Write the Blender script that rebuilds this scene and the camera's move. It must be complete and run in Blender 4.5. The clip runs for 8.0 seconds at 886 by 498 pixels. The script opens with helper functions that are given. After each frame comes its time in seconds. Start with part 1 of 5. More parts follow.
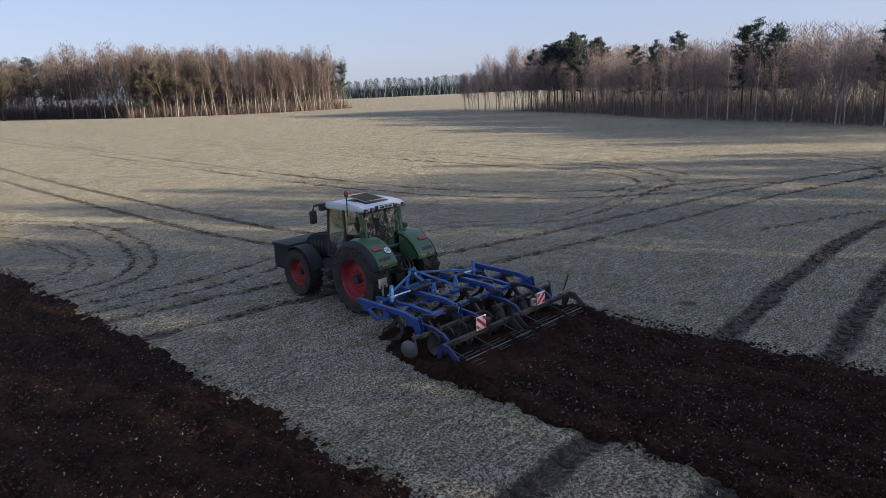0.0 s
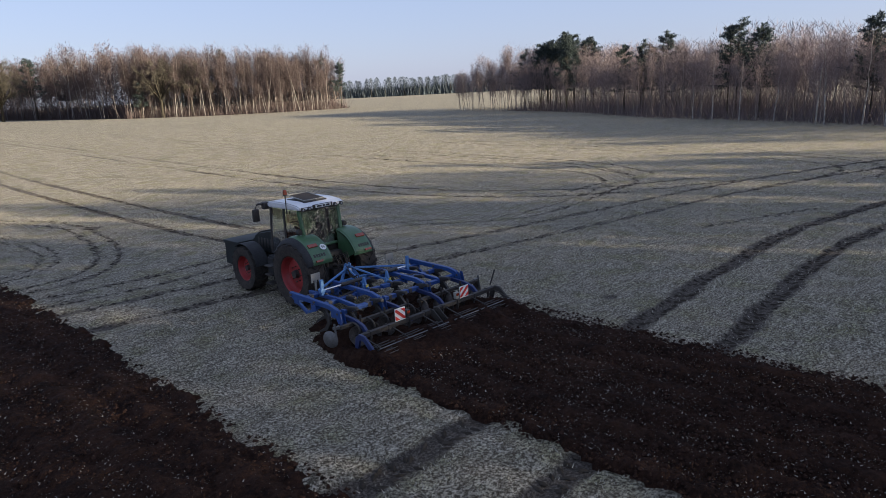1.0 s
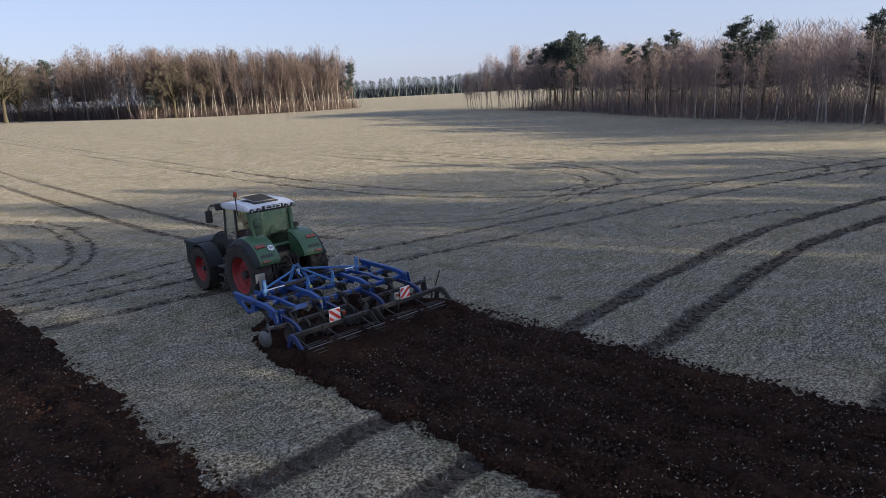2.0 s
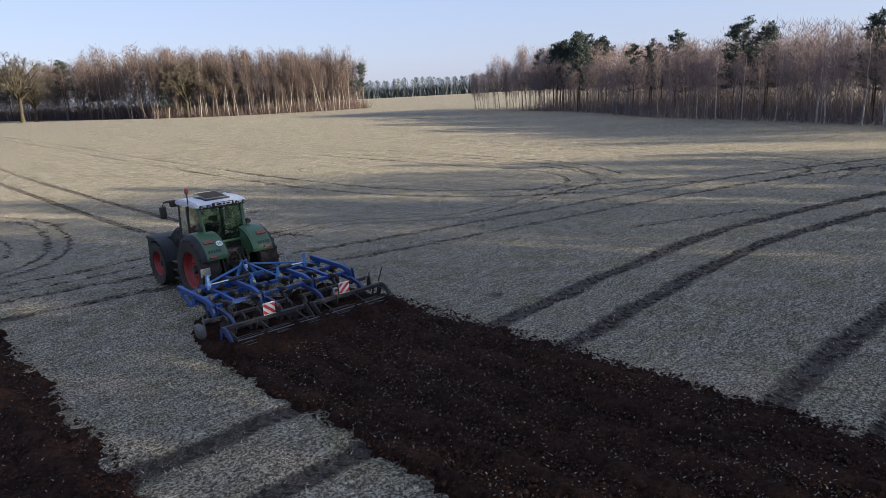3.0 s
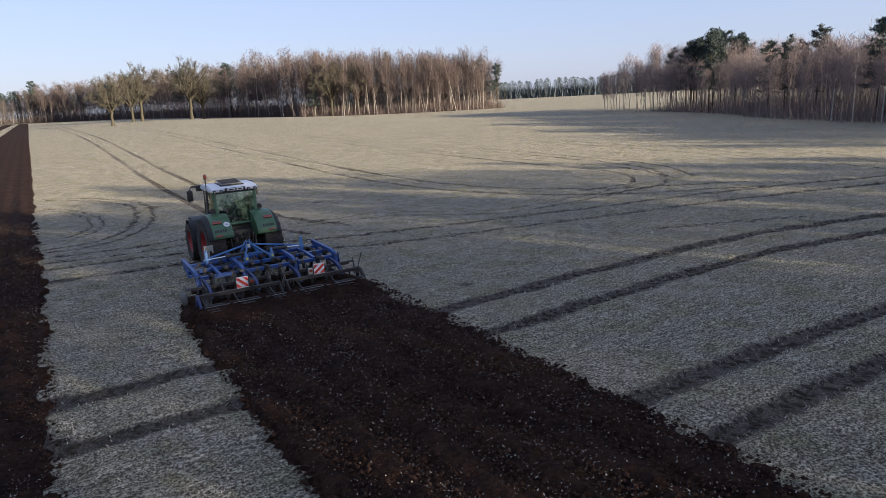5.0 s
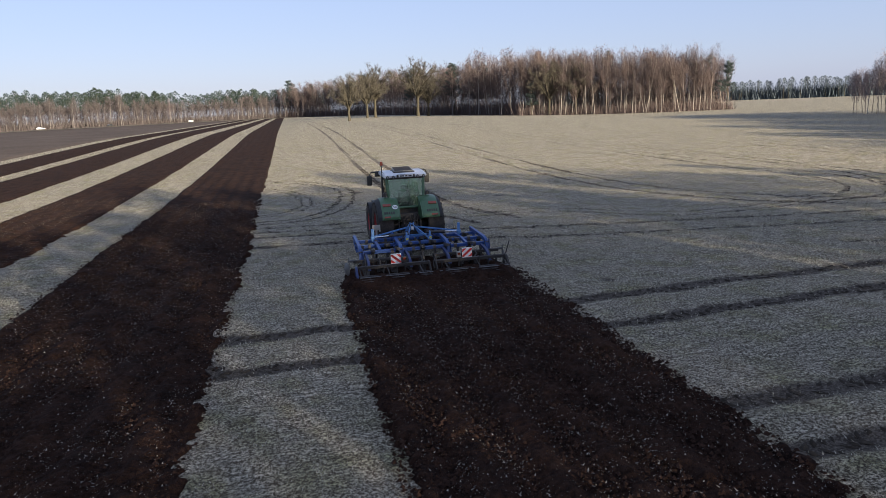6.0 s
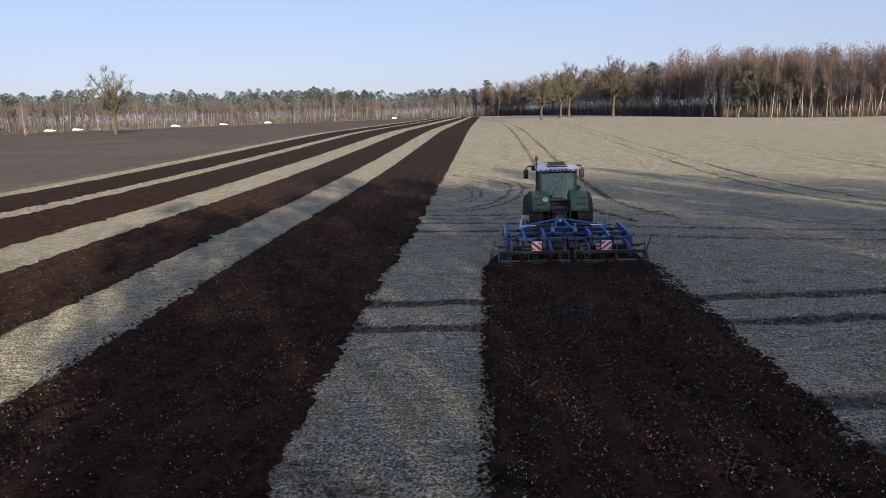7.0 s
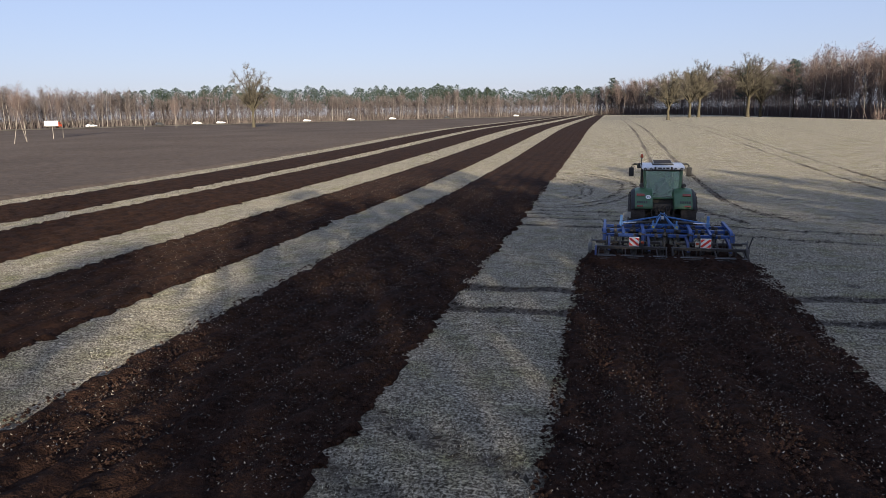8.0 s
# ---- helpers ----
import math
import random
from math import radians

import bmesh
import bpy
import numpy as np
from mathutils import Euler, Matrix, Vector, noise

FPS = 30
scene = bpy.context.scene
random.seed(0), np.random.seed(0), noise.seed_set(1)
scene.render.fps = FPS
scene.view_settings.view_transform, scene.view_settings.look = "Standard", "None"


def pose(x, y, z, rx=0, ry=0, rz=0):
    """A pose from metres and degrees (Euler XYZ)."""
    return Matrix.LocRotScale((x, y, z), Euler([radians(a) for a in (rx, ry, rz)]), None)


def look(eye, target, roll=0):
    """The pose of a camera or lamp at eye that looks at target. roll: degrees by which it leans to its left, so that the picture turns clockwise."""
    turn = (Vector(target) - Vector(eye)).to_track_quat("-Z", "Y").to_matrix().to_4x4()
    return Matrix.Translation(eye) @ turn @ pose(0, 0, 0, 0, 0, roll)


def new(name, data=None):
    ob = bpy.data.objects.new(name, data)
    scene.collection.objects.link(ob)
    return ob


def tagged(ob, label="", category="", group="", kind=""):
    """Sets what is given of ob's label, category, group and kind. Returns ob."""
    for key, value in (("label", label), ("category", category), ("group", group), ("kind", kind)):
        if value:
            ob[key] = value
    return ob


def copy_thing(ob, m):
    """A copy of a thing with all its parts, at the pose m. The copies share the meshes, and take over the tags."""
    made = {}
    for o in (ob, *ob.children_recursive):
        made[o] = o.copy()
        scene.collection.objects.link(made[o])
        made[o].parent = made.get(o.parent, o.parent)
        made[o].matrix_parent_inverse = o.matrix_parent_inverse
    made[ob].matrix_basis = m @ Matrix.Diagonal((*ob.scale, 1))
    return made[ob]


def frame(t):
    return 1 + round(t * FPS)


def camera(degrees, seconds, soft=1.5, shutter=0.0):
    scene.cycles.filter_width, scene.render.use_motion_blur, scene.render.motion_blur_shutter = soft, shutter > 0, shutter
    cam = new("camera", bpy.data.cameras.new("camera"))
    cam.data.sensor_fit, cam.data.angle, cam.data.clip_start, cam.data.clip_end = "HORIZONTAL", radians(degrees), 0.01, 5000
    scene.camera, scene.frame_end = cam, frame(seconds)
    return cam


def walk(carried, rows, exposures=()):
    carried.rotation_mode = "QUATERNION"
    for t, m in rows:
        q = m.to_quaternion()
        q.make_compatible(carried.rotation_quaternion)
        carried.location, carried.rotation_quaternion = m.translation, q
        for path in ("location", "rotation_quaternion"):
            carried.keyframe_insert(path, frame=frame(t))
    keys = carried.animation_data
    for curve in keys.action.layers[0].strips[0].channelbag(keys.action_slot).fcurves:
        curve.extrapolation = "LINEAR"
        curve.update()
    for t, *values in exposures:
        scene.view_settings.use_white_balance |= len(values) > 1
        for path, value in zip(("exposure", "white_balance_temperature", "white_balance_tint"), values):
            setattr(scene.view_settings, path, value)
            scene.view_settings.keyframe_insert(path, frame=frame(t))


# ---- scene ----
cam = camera(66.2, 8.0, soft=0.5)

EXPOSURE, KELVIN, TINT = 2.28, 5350, 30
PATH = [
    (0, (-0.73, 15.097, 5.957), (0.652, 16.468, 5.496), -2.7),
    (0.5, (-0.513, 13.952, 5.956), (0.866, 15.325, 5.494), -2.8),
    (1, (-0.005, 13.027, 5.998), (1.371, 14.404, 5.535), -2.9),
    (1.5, (0.508, 12.24, 6.012), (1.889, 13.61, 5.547), -3.0),
    (2, (1.294, 11.522, 5.982), (2.637, 12.93, 5.52), -3.1),
    (2.2, (1.61, 11.272, 5.964), (2.938, 12.695, 5.503), -3.1),
    (3.5, (3.235, 8.715, 5.795), (4.542, 10.158, 5.335), -3.1),
    (4, (4.168, 7.713, 5.735), (5.453, 9.174, 5.275), -3.2),
    (4.2, (4.427, 7.328, 5.712), (5.692, 8.808, 5.255), -3.1),
    (5.3, (6.345, 5.55, 5.429), (7.15, 7.33, 5.001), -2.9),
    (5.5, (6.64, 5.204, 5.376), (7.314, 7.039, 4.954), -2.8),
    (6, (7.32, 4.394, 5.279), (7.736, 6.307, 4.869), -2.4),
    (6.5, (8.019, 3.44, 5.202), (8.093, 5.399, 4.806), -2.0),
    (7, (8.599, 2.665, 5.126), (8.472, 4.622, 4.734), -1.7),
    (7.5, (9.14, 1.954, 5.087), (8.919, 3.902, 4.694), -1.4),
    (8, (9.322, 1.444, 5.07), (8.858, 3.35, 4.679), -1.0),
]
walk(cam, [(t, look(eye, target, roll)) for t, eye, target, roll in PATH], [(0.0, EXPOSURE - 0.18, KELVIN, TINT), (2.0, EXPOSURE - 0.10, KELVIN, TINT), (4.0, EXPOSURE + 0.02, KELVIN, TINT), (6.0, EXPOSURE - 0.14, KELVIN, TINT), (8.0, EXPOSURE - 0.24, KELVIN, TINT)])
# ---- sky and sun ----
SUN_AZ = Vector((0.44, -0.90, 0.0)).normalized()      # towards the sun, low behind the bare wood
SUN_EL = 12.0
world = bpy.data.worlds.new("winter_sky")
scene.world = world
world.use_nodes = True
_nt = world.node_tree
_sky = _nt.nodes.new("ShaderNodeTexSky")
_sky.sky_type, _sky.sun_disc = "NISHITA", False
_sky.sun_elevation = radians(SUN_EL)
_sky.sun_rotation = math.atan2(SUN_AZ.x, SUN_AZ.y)
_sky.air_density, _sky.dust_density, _sky.ozone_density = 1.0, 0.7, 0.6
# thin winter haze: the clear sky blended with an even pale blue
_haze = _nt.nodes.new("ShaderNodeMix")
_haze.data_type = "RGBA"
_haze.inputs[0].default_value = 0.72
_haze.inputs[7].default_value = (2.53, 2.98, 3.13, 1.0)
_nt.links.new(_sky.outputs["Color"], _haze.inputs[6])
_nt.links.new(_haze.outputs[2], _nt.nodes["Background"].inputs["Color"])
_nt.nodes["Background"].inputs["Strength"].default_value = 0.042
_sun = bpy.data.lights.new("sun", "SUN")
_sun.energy, _sun.angle, _sun.color = 3.85, radians(0.6), (1.0, 0.86, 0.46)
sun = new("sun", _sun)
_d = SUN_AZ * math.cos(radians(SUN_EL)) + Vector((0, 0, math.sin(radians(SUN_EL))))
sun.matrix_world = look(_d * 300, (0, 0, 0))


# ---- materials ----
def mat(name, base, rough=0.6, metal=0.0, vary=None, scale=3.0, fine=40.0, bump=0.0, bump_scale=30.0, island=0.0, per_object=0.0, spec=0.5, coat=0.0):
    """Principled material: base colour mixed with 'vary' by noise at two scales, with bump."""
    m = bpy.data.materials.new(name)
    m.use_nodes = True
    nt = m.node_tree
    b = nt.nodes["Principled BSDF"]
    b.inputs["Roughness"].default_value, b.inputs["Metallic"].default_value = rough, metal
    b.inputs["Specular IOR Level"].default_value = spec
    b.inputs["Coat Weight"].default_value = coat
    b.inputs["Base Color"].default_value = (*base, 1)
    geo = nt.nodes.new("ShaderNodeTexCoord")
    col = None
    if vary:
        n1 = nt.nodes.new("ShaderNodeTexNoise")
        n1.inputs["Scale"].default_value, n1.inputs["Detail"].default_value = scale, 4
        n2 = nt.nodes.new("ShaderNodeTexNoise")
        n2.inputs["Scale"].default_value, n2.inputs["Detail"].default_value = fine, 3
        for n in (n1, n2):
            nt.links.new(geo.outputs["Object"], n.inputs["Vector"])
        add = nt.nodes.new("ShaderNodeMath")
        add.operation = "ADD"
        nt.links.new(n1.outputs["Fac"], add.inputs[0])
        nt.links.new(n2.outputs["Fac"], add.inputs[1])
        last = add.outputs[0]
        for src, amount in (("Random Per Island", island), ("Random", per_object)):
            if amount:
                g = nt.nodes.new("ShaderNodeNewGeometry" if src != "Random" else "ShaderNodeObjectInfo")
                ma = nt.nodes.new("ShaderNodeMath")
                ma.operation = "MULTIPLY_ADD"
                ma.inputs[1].default_value = amount
                nt.links.new(g.outputs[src], ma.inputs[0])
                nt.links.new(last, ma.inputs[2])
                last = ma.outputs[0]
        mr = nt.nodes.new("ShaderNodeMapRange")
        mr.inputs["From Min"].default_value = 0.75
        mr.inputs["From Max"].default_value = 1.25 + island + per_object
        nt.links.new(last, mr.inputs["Value"])
        mix = nt.nodes.new("ShaderNodeMix")
        mix.data_type = "RGBA"
        mix.inputs[6].default_value, mix.inputs[7].default_value = (*base, 1), (*vary, 1)
        nt.links.new(mr.outputs["Result"], mix.inputs[0])
        nt.links.new(mix.outputs[2], b.inputs["Base Color"])
    if bump:
        n3 = nt.nodes.new("ShaderNodeTexNoise")
        n3.inputs["Scale"].default_value, n3.inputs["Detail"].default_value = bump_scale, 5
        nt.links.new(geo.outputs["Object"], n3.inputs["Vector"])
        bp = nt.nodes.new("ShaderNodeBump")
        bp.inputs["Strength"].default_value, bp.inputs["Distance"].default_value = 1.0, bump
        nt.links.new(n3.outputs["Fac"], bp.inputs["Height"])
        nt.links.new(bp.outputs["Normal"], b.inputs["Normal"])
    return m


def frost_material():
    """Short frosted crop: dark green-brown gaps, pale rime on the leaves, bare earth where the 'worn' attribute says so."""
    m = bpy.data.materials.new("frosted_crop")
    m.use_nodes = True
    nt = m.node_tree
    L, N = nt.links.new, nt.nodes.new
    b = nt.nodes["Principled BSDF"]
    b.inputs["Roughness"].default_value = 0.95
    b.inputs["Specular IOR Level"].default_value = 0.2
    co = N("ShaderNodeTexCoord").outputs["Object"]

    def noise_tex(scale, detail=4, rough=0.6):
        n = N("ShaderNodeTexNoise")
        n.inputs["Scale"].default_value, n.inputs["Detail"].default_value, n.inputs["Roughness"].default_value = scale, detail, rough
        L(co, n.inputs["Vector"])
        return n.outputs["Fac"]

    def ramp(value, lo, hi):
        r = N("ShaderNodeMapRange")
        r.inputs["From Min"].default_value, r.inputs["From Max"].default_value = lo, hi
        L(value, r.inputs["Value"])
        return r.outputs["Result"]

    def mix(fac, a, c):
        x = N("ShaderNodeMix")
        x.data_type = "RGBA"
        for i, v in ((6, a), (7, c)):
            if isinstance(v, tuple):
                x.inputs[i].default_value = (*v, 1)
            else:
                L(v, x.inputs[i])
        L(fac, x.inputs[0])
        return x.outputs[2]
    fine = ramp(noise_tex(18, 8, 0.82), 0.462, 0.580)
    patch = ramp(noise_tex(0.35, 5), 0.35, 0.68)
    green = ramp(noise_tex(0.9, 3), 0.46, 0.70)
    gaps = mix(patch, GRASS_DARK, GRASS_DARK2)
    rime = mix(green, FROST, FROST_GREEN)
    clump = N("ShaderNodeMath")
    clump.operation = "MULTIPLY_ADD"
    clump.inputs[1].default_value, clump.inputs[2].default_value = 0.60, 0.42
    stretch = N("ShaderNodeMapping")
    stretch.inputs["Scale"].default_value = (1.1, 4.2, 1.0)
    stretch.inputs["Rotation"].default_value = (0.0, 0.0, 0.12)
    L(co, stretch.inputs["Vector"])
    rows = N("ShaderNodeTexNoise")
    rows.inputs["Scale"].default_value, rows.inputs["Detail"].default_value, rows.inputs["Roughness"].default_value = 1.7, 7, 0.74
    L(stretch.outputs["Vector"], rows.inputs["Vector"])
    L(ramp(rows.outputs["Fac"], 0.41, 0.57), clump.inputs[0])
    tufts = N("ShaderNodeMath")
    tufts.operation = "MULTIPLY"
    L(fine, tufts.inputs[0])
    L(clump.outputs[0], tufts.inputs[1])
    col = mix(tufts.outputs[0], gaps, rime)
    at = N("ShaderNodeAttribute")
    at.attribute_name = "worn"
    breakup = N("ShaderNodeMath")
    breakup.operation = "MULTIPLY_ADD"
    breakup.inputs[1].default_value = 0.9
    L(noise_tex(9, 5, 0.7), breakup.inputs[0])
    sub = N("ShaderNodeMath")
    sub.operation = "ADD"
    L(at.outputs["Fac"], sub.inputs[0])
    sub.inputs[1].default_value = -0.5
    L(sub.outputs[0], breakup.inputs[2])
    worn = ramp(breakup.outputs[0], 0.25, 0.62)
    earth = mix(fine, EARTH_DARK, EARTH_FROST)
    L(mix(worn, col, earth), b.inputs["Base Color"])
    bp = N("ShaderNodeBump")
    bp.inputs["Strength"].default_value, bp.inputs["Distance"].default_value = 1.0, 0.07
    L(noise_tex(19, 8, 0.80), bp.inputs["Height"])
    L(bp.outputs["Normal"], b.inputs["Normal"])
    return m


GRASS_DARK, GRASS_DARK2 = (0.042, 0.033, 0.019), (0.090, 0.068, 0.044)
FROST, FROST_GREEN = (0.745, 0.672, 0.52), (0.52, 0.495, 0.265)
EARTH_DARK, EARTH_FROST = (0.044, 0.034, 0.026), (0.16, 0.138, 0.112)
M_FROST = frost_material()
M_BLADE = mat("rimed_leaf", (0.036, 0.038, 0.018), 0.85, vary=(0.66, 0.60, 0.47), scale=1.2, fine=8, island=2.6)
M_SOIL = mat("dark_peat_soil", (0.0108, 0.0060, 0.0046), 0.95, vary=(0.037, 0.0190, 0.0122), scale=1.4, fine=11, bump=0.06, bump_scale=24, spec=0.06)
M_CLOD = mat("soil_clod", (0.010, 0.0062, 0.0050), 0.95, vary=(0.050, 0.028, 0.020), scale=2, fine=20, island=0.6, bump=0.02, bump_scale=40, spec=0.06)
M_PRINT = mat("pressed_earth", (0.020, 0.016, 0.012), 0.95, vary=(0.060, 0.050, 0.039), scale=2, fine=14, island=0.5, spec=0.1)
M_STRAW = mat("stubble_straw", (0.026, 0.020, 0.016), 0.8, vary=(0.38, 0.33, 0.27), scale=3, fine=30, island=2.0)
M_BROWN = mat("dry_harrowed_earth", (0.060, 0.046, 0.038), 0.95, vary=(0.098, 0.077, 0.064), scale=0.06, fine=1.6, bump=0.08, bump_scale=5, spec=0.1)
M_VERGE = mat("dry_verge_grass", (0.15, 0.13, 0.09), 0.95, vary=(0.22, 0.19, 0.14), scale=0.2, fine=3, bump=0.1, bump_scale=4, spec=0.1)
M_ASPHALT = mat("road_asphalt", (0.05, 0.05, 0.052), 0.85, vary=(0.07, 0.07, 0.072), scale=0.5, fine=20)
M_BARK = mat("grey_bark", (0.032, 0.028, 0.020), 0.9, vary=(0.066, 0.057, 0.040), scale=1.5, fine=12, bump=0.03, bump_scale=12, per_object=0.2, spec=0.15)
M_BIRCH = mat("white_birch_bark", (0.060, 0.050, 0.043), 0.8, vary=(0.34, 0.305, 0.275), scale=0.9, fine=3.5, bump=0.01, bump_scale=10, island=1.0, per_object=1.0, spec=0.2)
M_WHITEBARK = mat("clean_white_bark", (0.16, 0.145, 0.13), 0.75, vary=(0.46, 0.44, 0.41), scale=1.2, fine=5, bump=0.01, bump_scale=10, spec=0.2)
# Twigs of the shaded wood: lightened to put haze into their colour.
M_TWIG = mat("brown_twigs", (0.112, 0.091, 0.093), 0.9, vary=(0.194, 0.158, 0.160), scale=0.15, fine=2, island=0.3, per_object=0.4, spec=0.1)
M_TWIG_RED = mat("haze_paled_reddish_twigs", (0.158, 0.124, 0.122), 0.9, vary=(0.262, 0.206, 0.200), scale=0.15, fine=2, island=0.3, per_object=0.4, spec=0.1)
M_TWIG_GREY = mat("grey_brown_twigs", (0.070, 0.053, 0.050), 0.9, vary=(0.126, 0.096, 0.090), scale=0.15, fine=2, island=0.3, per_object=0.4, spec=0.1)
M_TWIG_FAR = mat("dull_brown_twigs", (0.056, 0.046, 0.045), 0.9, vary=(0.094, 0.078, 0.076), scale=0.15, fine=2, island=0.3, spec=0.1)
M_BIRCH_FAR = mat("dull_birch_bark", (0.045, 0.040, 0.036), 0.8, vary=(0.27, 0.245, 0.225), scale=0.9, fine=3.5, bump=0.01, bump_scale=10, island=1.6, spec=0.2)
M_OAKTWIG = mat("grey_olive_oak_twigs", (0.052, 0.046, 0.036), 0.9, vary=(0.088, 0.078, 0.060), scale=0.15, fine=2, island=0.3, per_object=0.3, spec=0.1)
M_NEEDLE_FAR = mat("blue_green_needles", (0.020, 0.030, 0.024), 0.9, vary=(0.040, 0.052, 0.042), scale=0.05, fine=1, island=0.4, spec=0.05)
# Distant pines: bluish haze is painted into the needle colour.
M_NEEDLE_DISTANT = mat("hazed_distant_needles", (0.066, 0.082, 0.094), 0.9, vary=(0.098, 0.116, 0.130), scale=0.05, fine=1, island=0.4, spec=0.05)
M_NEEDLE = mat("pine_needles", (0.024, 0.035, 0.033), 0.85, vary=(0.052, 0.065, 0.059), scale=0.3, fine=3, island=0.4, per_object=0.2, spec=0.2)


# ---- helpers of this scene ----
def mesh_np(name, verts, faces, material=None, smooth=False):
    """A mesh from numpy arrays; faces are all triangles or all quads."""
    me = bpy.data.meshes.new(name)
    verts = np.asarray(verts, dtype=np.float32)
    faces = np.asarray(faces, dtype=np.int32)
    k = faces.shape[1]
    me.vertices.add(len(verts))
    me.vertices.foreach_set("co", verts.ravel())
    me.loops.add(faces.size)
    me.loops.foreach_set("vertex_index", faces.ravel())
    me.polygons.add(len(faces))
    me.polygons.foreach_set("loop_start", np.arange(0, faces.size, k, dtype=np.int32))
    me.polygons.foreach_set("use_smooth", np.full(len(faces), smooth))
    me.update(calc_edges=True)
    if material:
        me.materials.append(material)
    return me


def lattice(x, y, seed):
    """Smooth value noise in 0..1 at the places x, y."""
    xi, yi = np.floor(x).astype(np.int64), np.floor(y).astype(np.int64)
    fx, fy = x - xi, y - yi
    fx, fy = fx * fx * (3 - 2 * fx), fy * fy * (3 - 2 * fy)

    def h(a, b):
        n = (a * 374761393 + b * 668265263 + seed * 1274126177) & 0xFFFFFFFF
        n = ((n ^ (n >> 13)) * 1103515245) & 0xFFFFFFFF
        return ((n ^ (n >> 16)) & 0xFFFF) / 65535.0
    return (h(xi, yi) * (1 - fx) + h(xi + 1, yi) * fx) * (1 - fy) + (h(xi, yi + 1) * (1 - fx) + h(xi + 1, yi + 1) * fx) * fy


def step(v):
    v = np.clip(v, 0, 1)
    return v * v * (3 - 2 * v)


def lie(x, y):
    """Height of the land: level near the tractor, a slight rise towards the far end of the strips."""
    x, y = np.asarray(x, float), np.asarray(y, float)
    return 1.5 * step((y - 42) / 126) * (1 - step((x - 54) / 72))


def graded(lo, hi, cell, far_lo, far_hi, growth=1.09):
    """Grid coordinates: even cells from lo to hi, growing steps beyond."""
    mid = list(np.arange(lo, hi + cell / 2, cell))
    up, s, v = [], cell, mid[-1]
    while v < far_hi:
        s *= growth
        v += s
        up.append(min(v, far_hi))
    down, s, v = [], cell, mid[0]
    while v > far_lo:
        s *= growth
        v -= s
        down.append(max(v, far_lo))
    return np.array(down[::-1] + mid + up)


def grid_faces(nx, ny):
    i = np.arange(nx * ny).reshape(ny, nx)
    return np.stack([i[:-1, :-1], i[:-1, 1:], i[1:, 1:], i[1:, :-1]], -1).reshape(-1, 4)


def spline(points, spacing=0.5):
    """Points along a smooth line through the given ones."""
    p = np.array(points, float)
    p = np.vstack([2 * p[0] - p[1], p, 2 * p[-1] - p[-2]])
    out = []
    for a, b, c, d in zip(p[:-3], p[1:-2], p[2:-1], p[3:]):
        n = max(2, int(np.linalg.norm(c - b) / spacing))
        t = np.linspace(0, 1, n, endpoint=False)[:, None]
        out.append(0.5 * (2 * b + (c - a) * t + (2 * a - 5 * b + 4 * c - d) * t ** 2 + (3 * b - a - 3 * c + d) * t ** 3))
    return np.vstack(out + [p[-2:-1]])


# ---- the land ----
# Wheel tracks on the frost: middle line, half the distance between the two ruts, rut width, strength.
TRACKS = []


def track(line, half, width, strength):
    TRACKS.append((line, half, width, strength))


track([(4.6, 19.7), (5.4, 19.6), (14.4, 19.9), (22.2, 20.4), (30, 20.0), (44.4, 16.4), (72, 6.0)], 1.1, 0.62, 0.85)
track([(13.0, 13.3), (18, 13.4), (24, 13.2), (30, 12.9), (36, 11.8), (48, 7.6)], 0.88, 0.62, 0.85)
track([(3.6, 33.84), (10.8, 32.88), (18, 30.84), (25.2, 29.52), (37.2, 27.36), (48, 24), (58.8, 19.2), (74.4, 9.6)], 1.12, 0.50, 0.60)
track([(28.8, 312), (27.6, 132), (27.12, 76.8), (26.88, 52.8), (28.08, 40.8), (32.4, 33.6), (39.6, 29.4)], 1.08, 0.40, 0.58)
track([(43.2, 312), (41.4, 144), (40.2, 84), (40.2, 50.4), (40.08, 39.6), (36.6, 34.2), (31.8, 33.6)], 0.96, 0.38, 0.48)
track([(44.4, 96), (44.4, 54), (43.2, 40.8), (39.6, 34.2)], 0.72, 0.36, 0.5)
track([(60, 312), (56.4, 120), (55.2, 72), (52.56, 37.2), (50.4, 27.6), (46.8, 23.76), (40.8, 24)], 1.08, 0.34, 0.45)
track([(62.4, 72), (56.4, 39.6), (52.08, 26.4), (48.6, 22.2), (43.2, 21.6)], 0.6, 0.30, 0.40)
track([(15.6, 360), (15.12, 132), (14.64, 74.4), (14.52, 50.4), (14.9, 40), (16.6, 34.5)], 1.14, 0.50, 0.6)
track([(3.6, 59.52), (7.2, 58.08), (10.44, 52.2), (10.32, 45), (8.16, 39.6), (3.6, 38.4)], 0.42, 0.34, 0.55)
track([(3.6, 54.96), (6.72, 52.32), (8.04, 46.8), (7.2, 42.24), (3.6, 40.32)], 0.3, 0.3, 0.48)
track([(15.6, 36.6), (20.4, 36), (25.2, 32.4), (36, 33.6)], 0.48, 0.36, 0.45)
track([(26.4, 24.6), (32.4, 22.2)], 0, 0.36, 0.6)
track([(4.2, 36.72), (9.6, 36.24), (14.4, 37.2)], 0.6, 0.44, 0.5)
track([(4.8, 11.16), (7.2, 9.96), (9.6, 8.88)], 0.84, 0.72, 0.5)
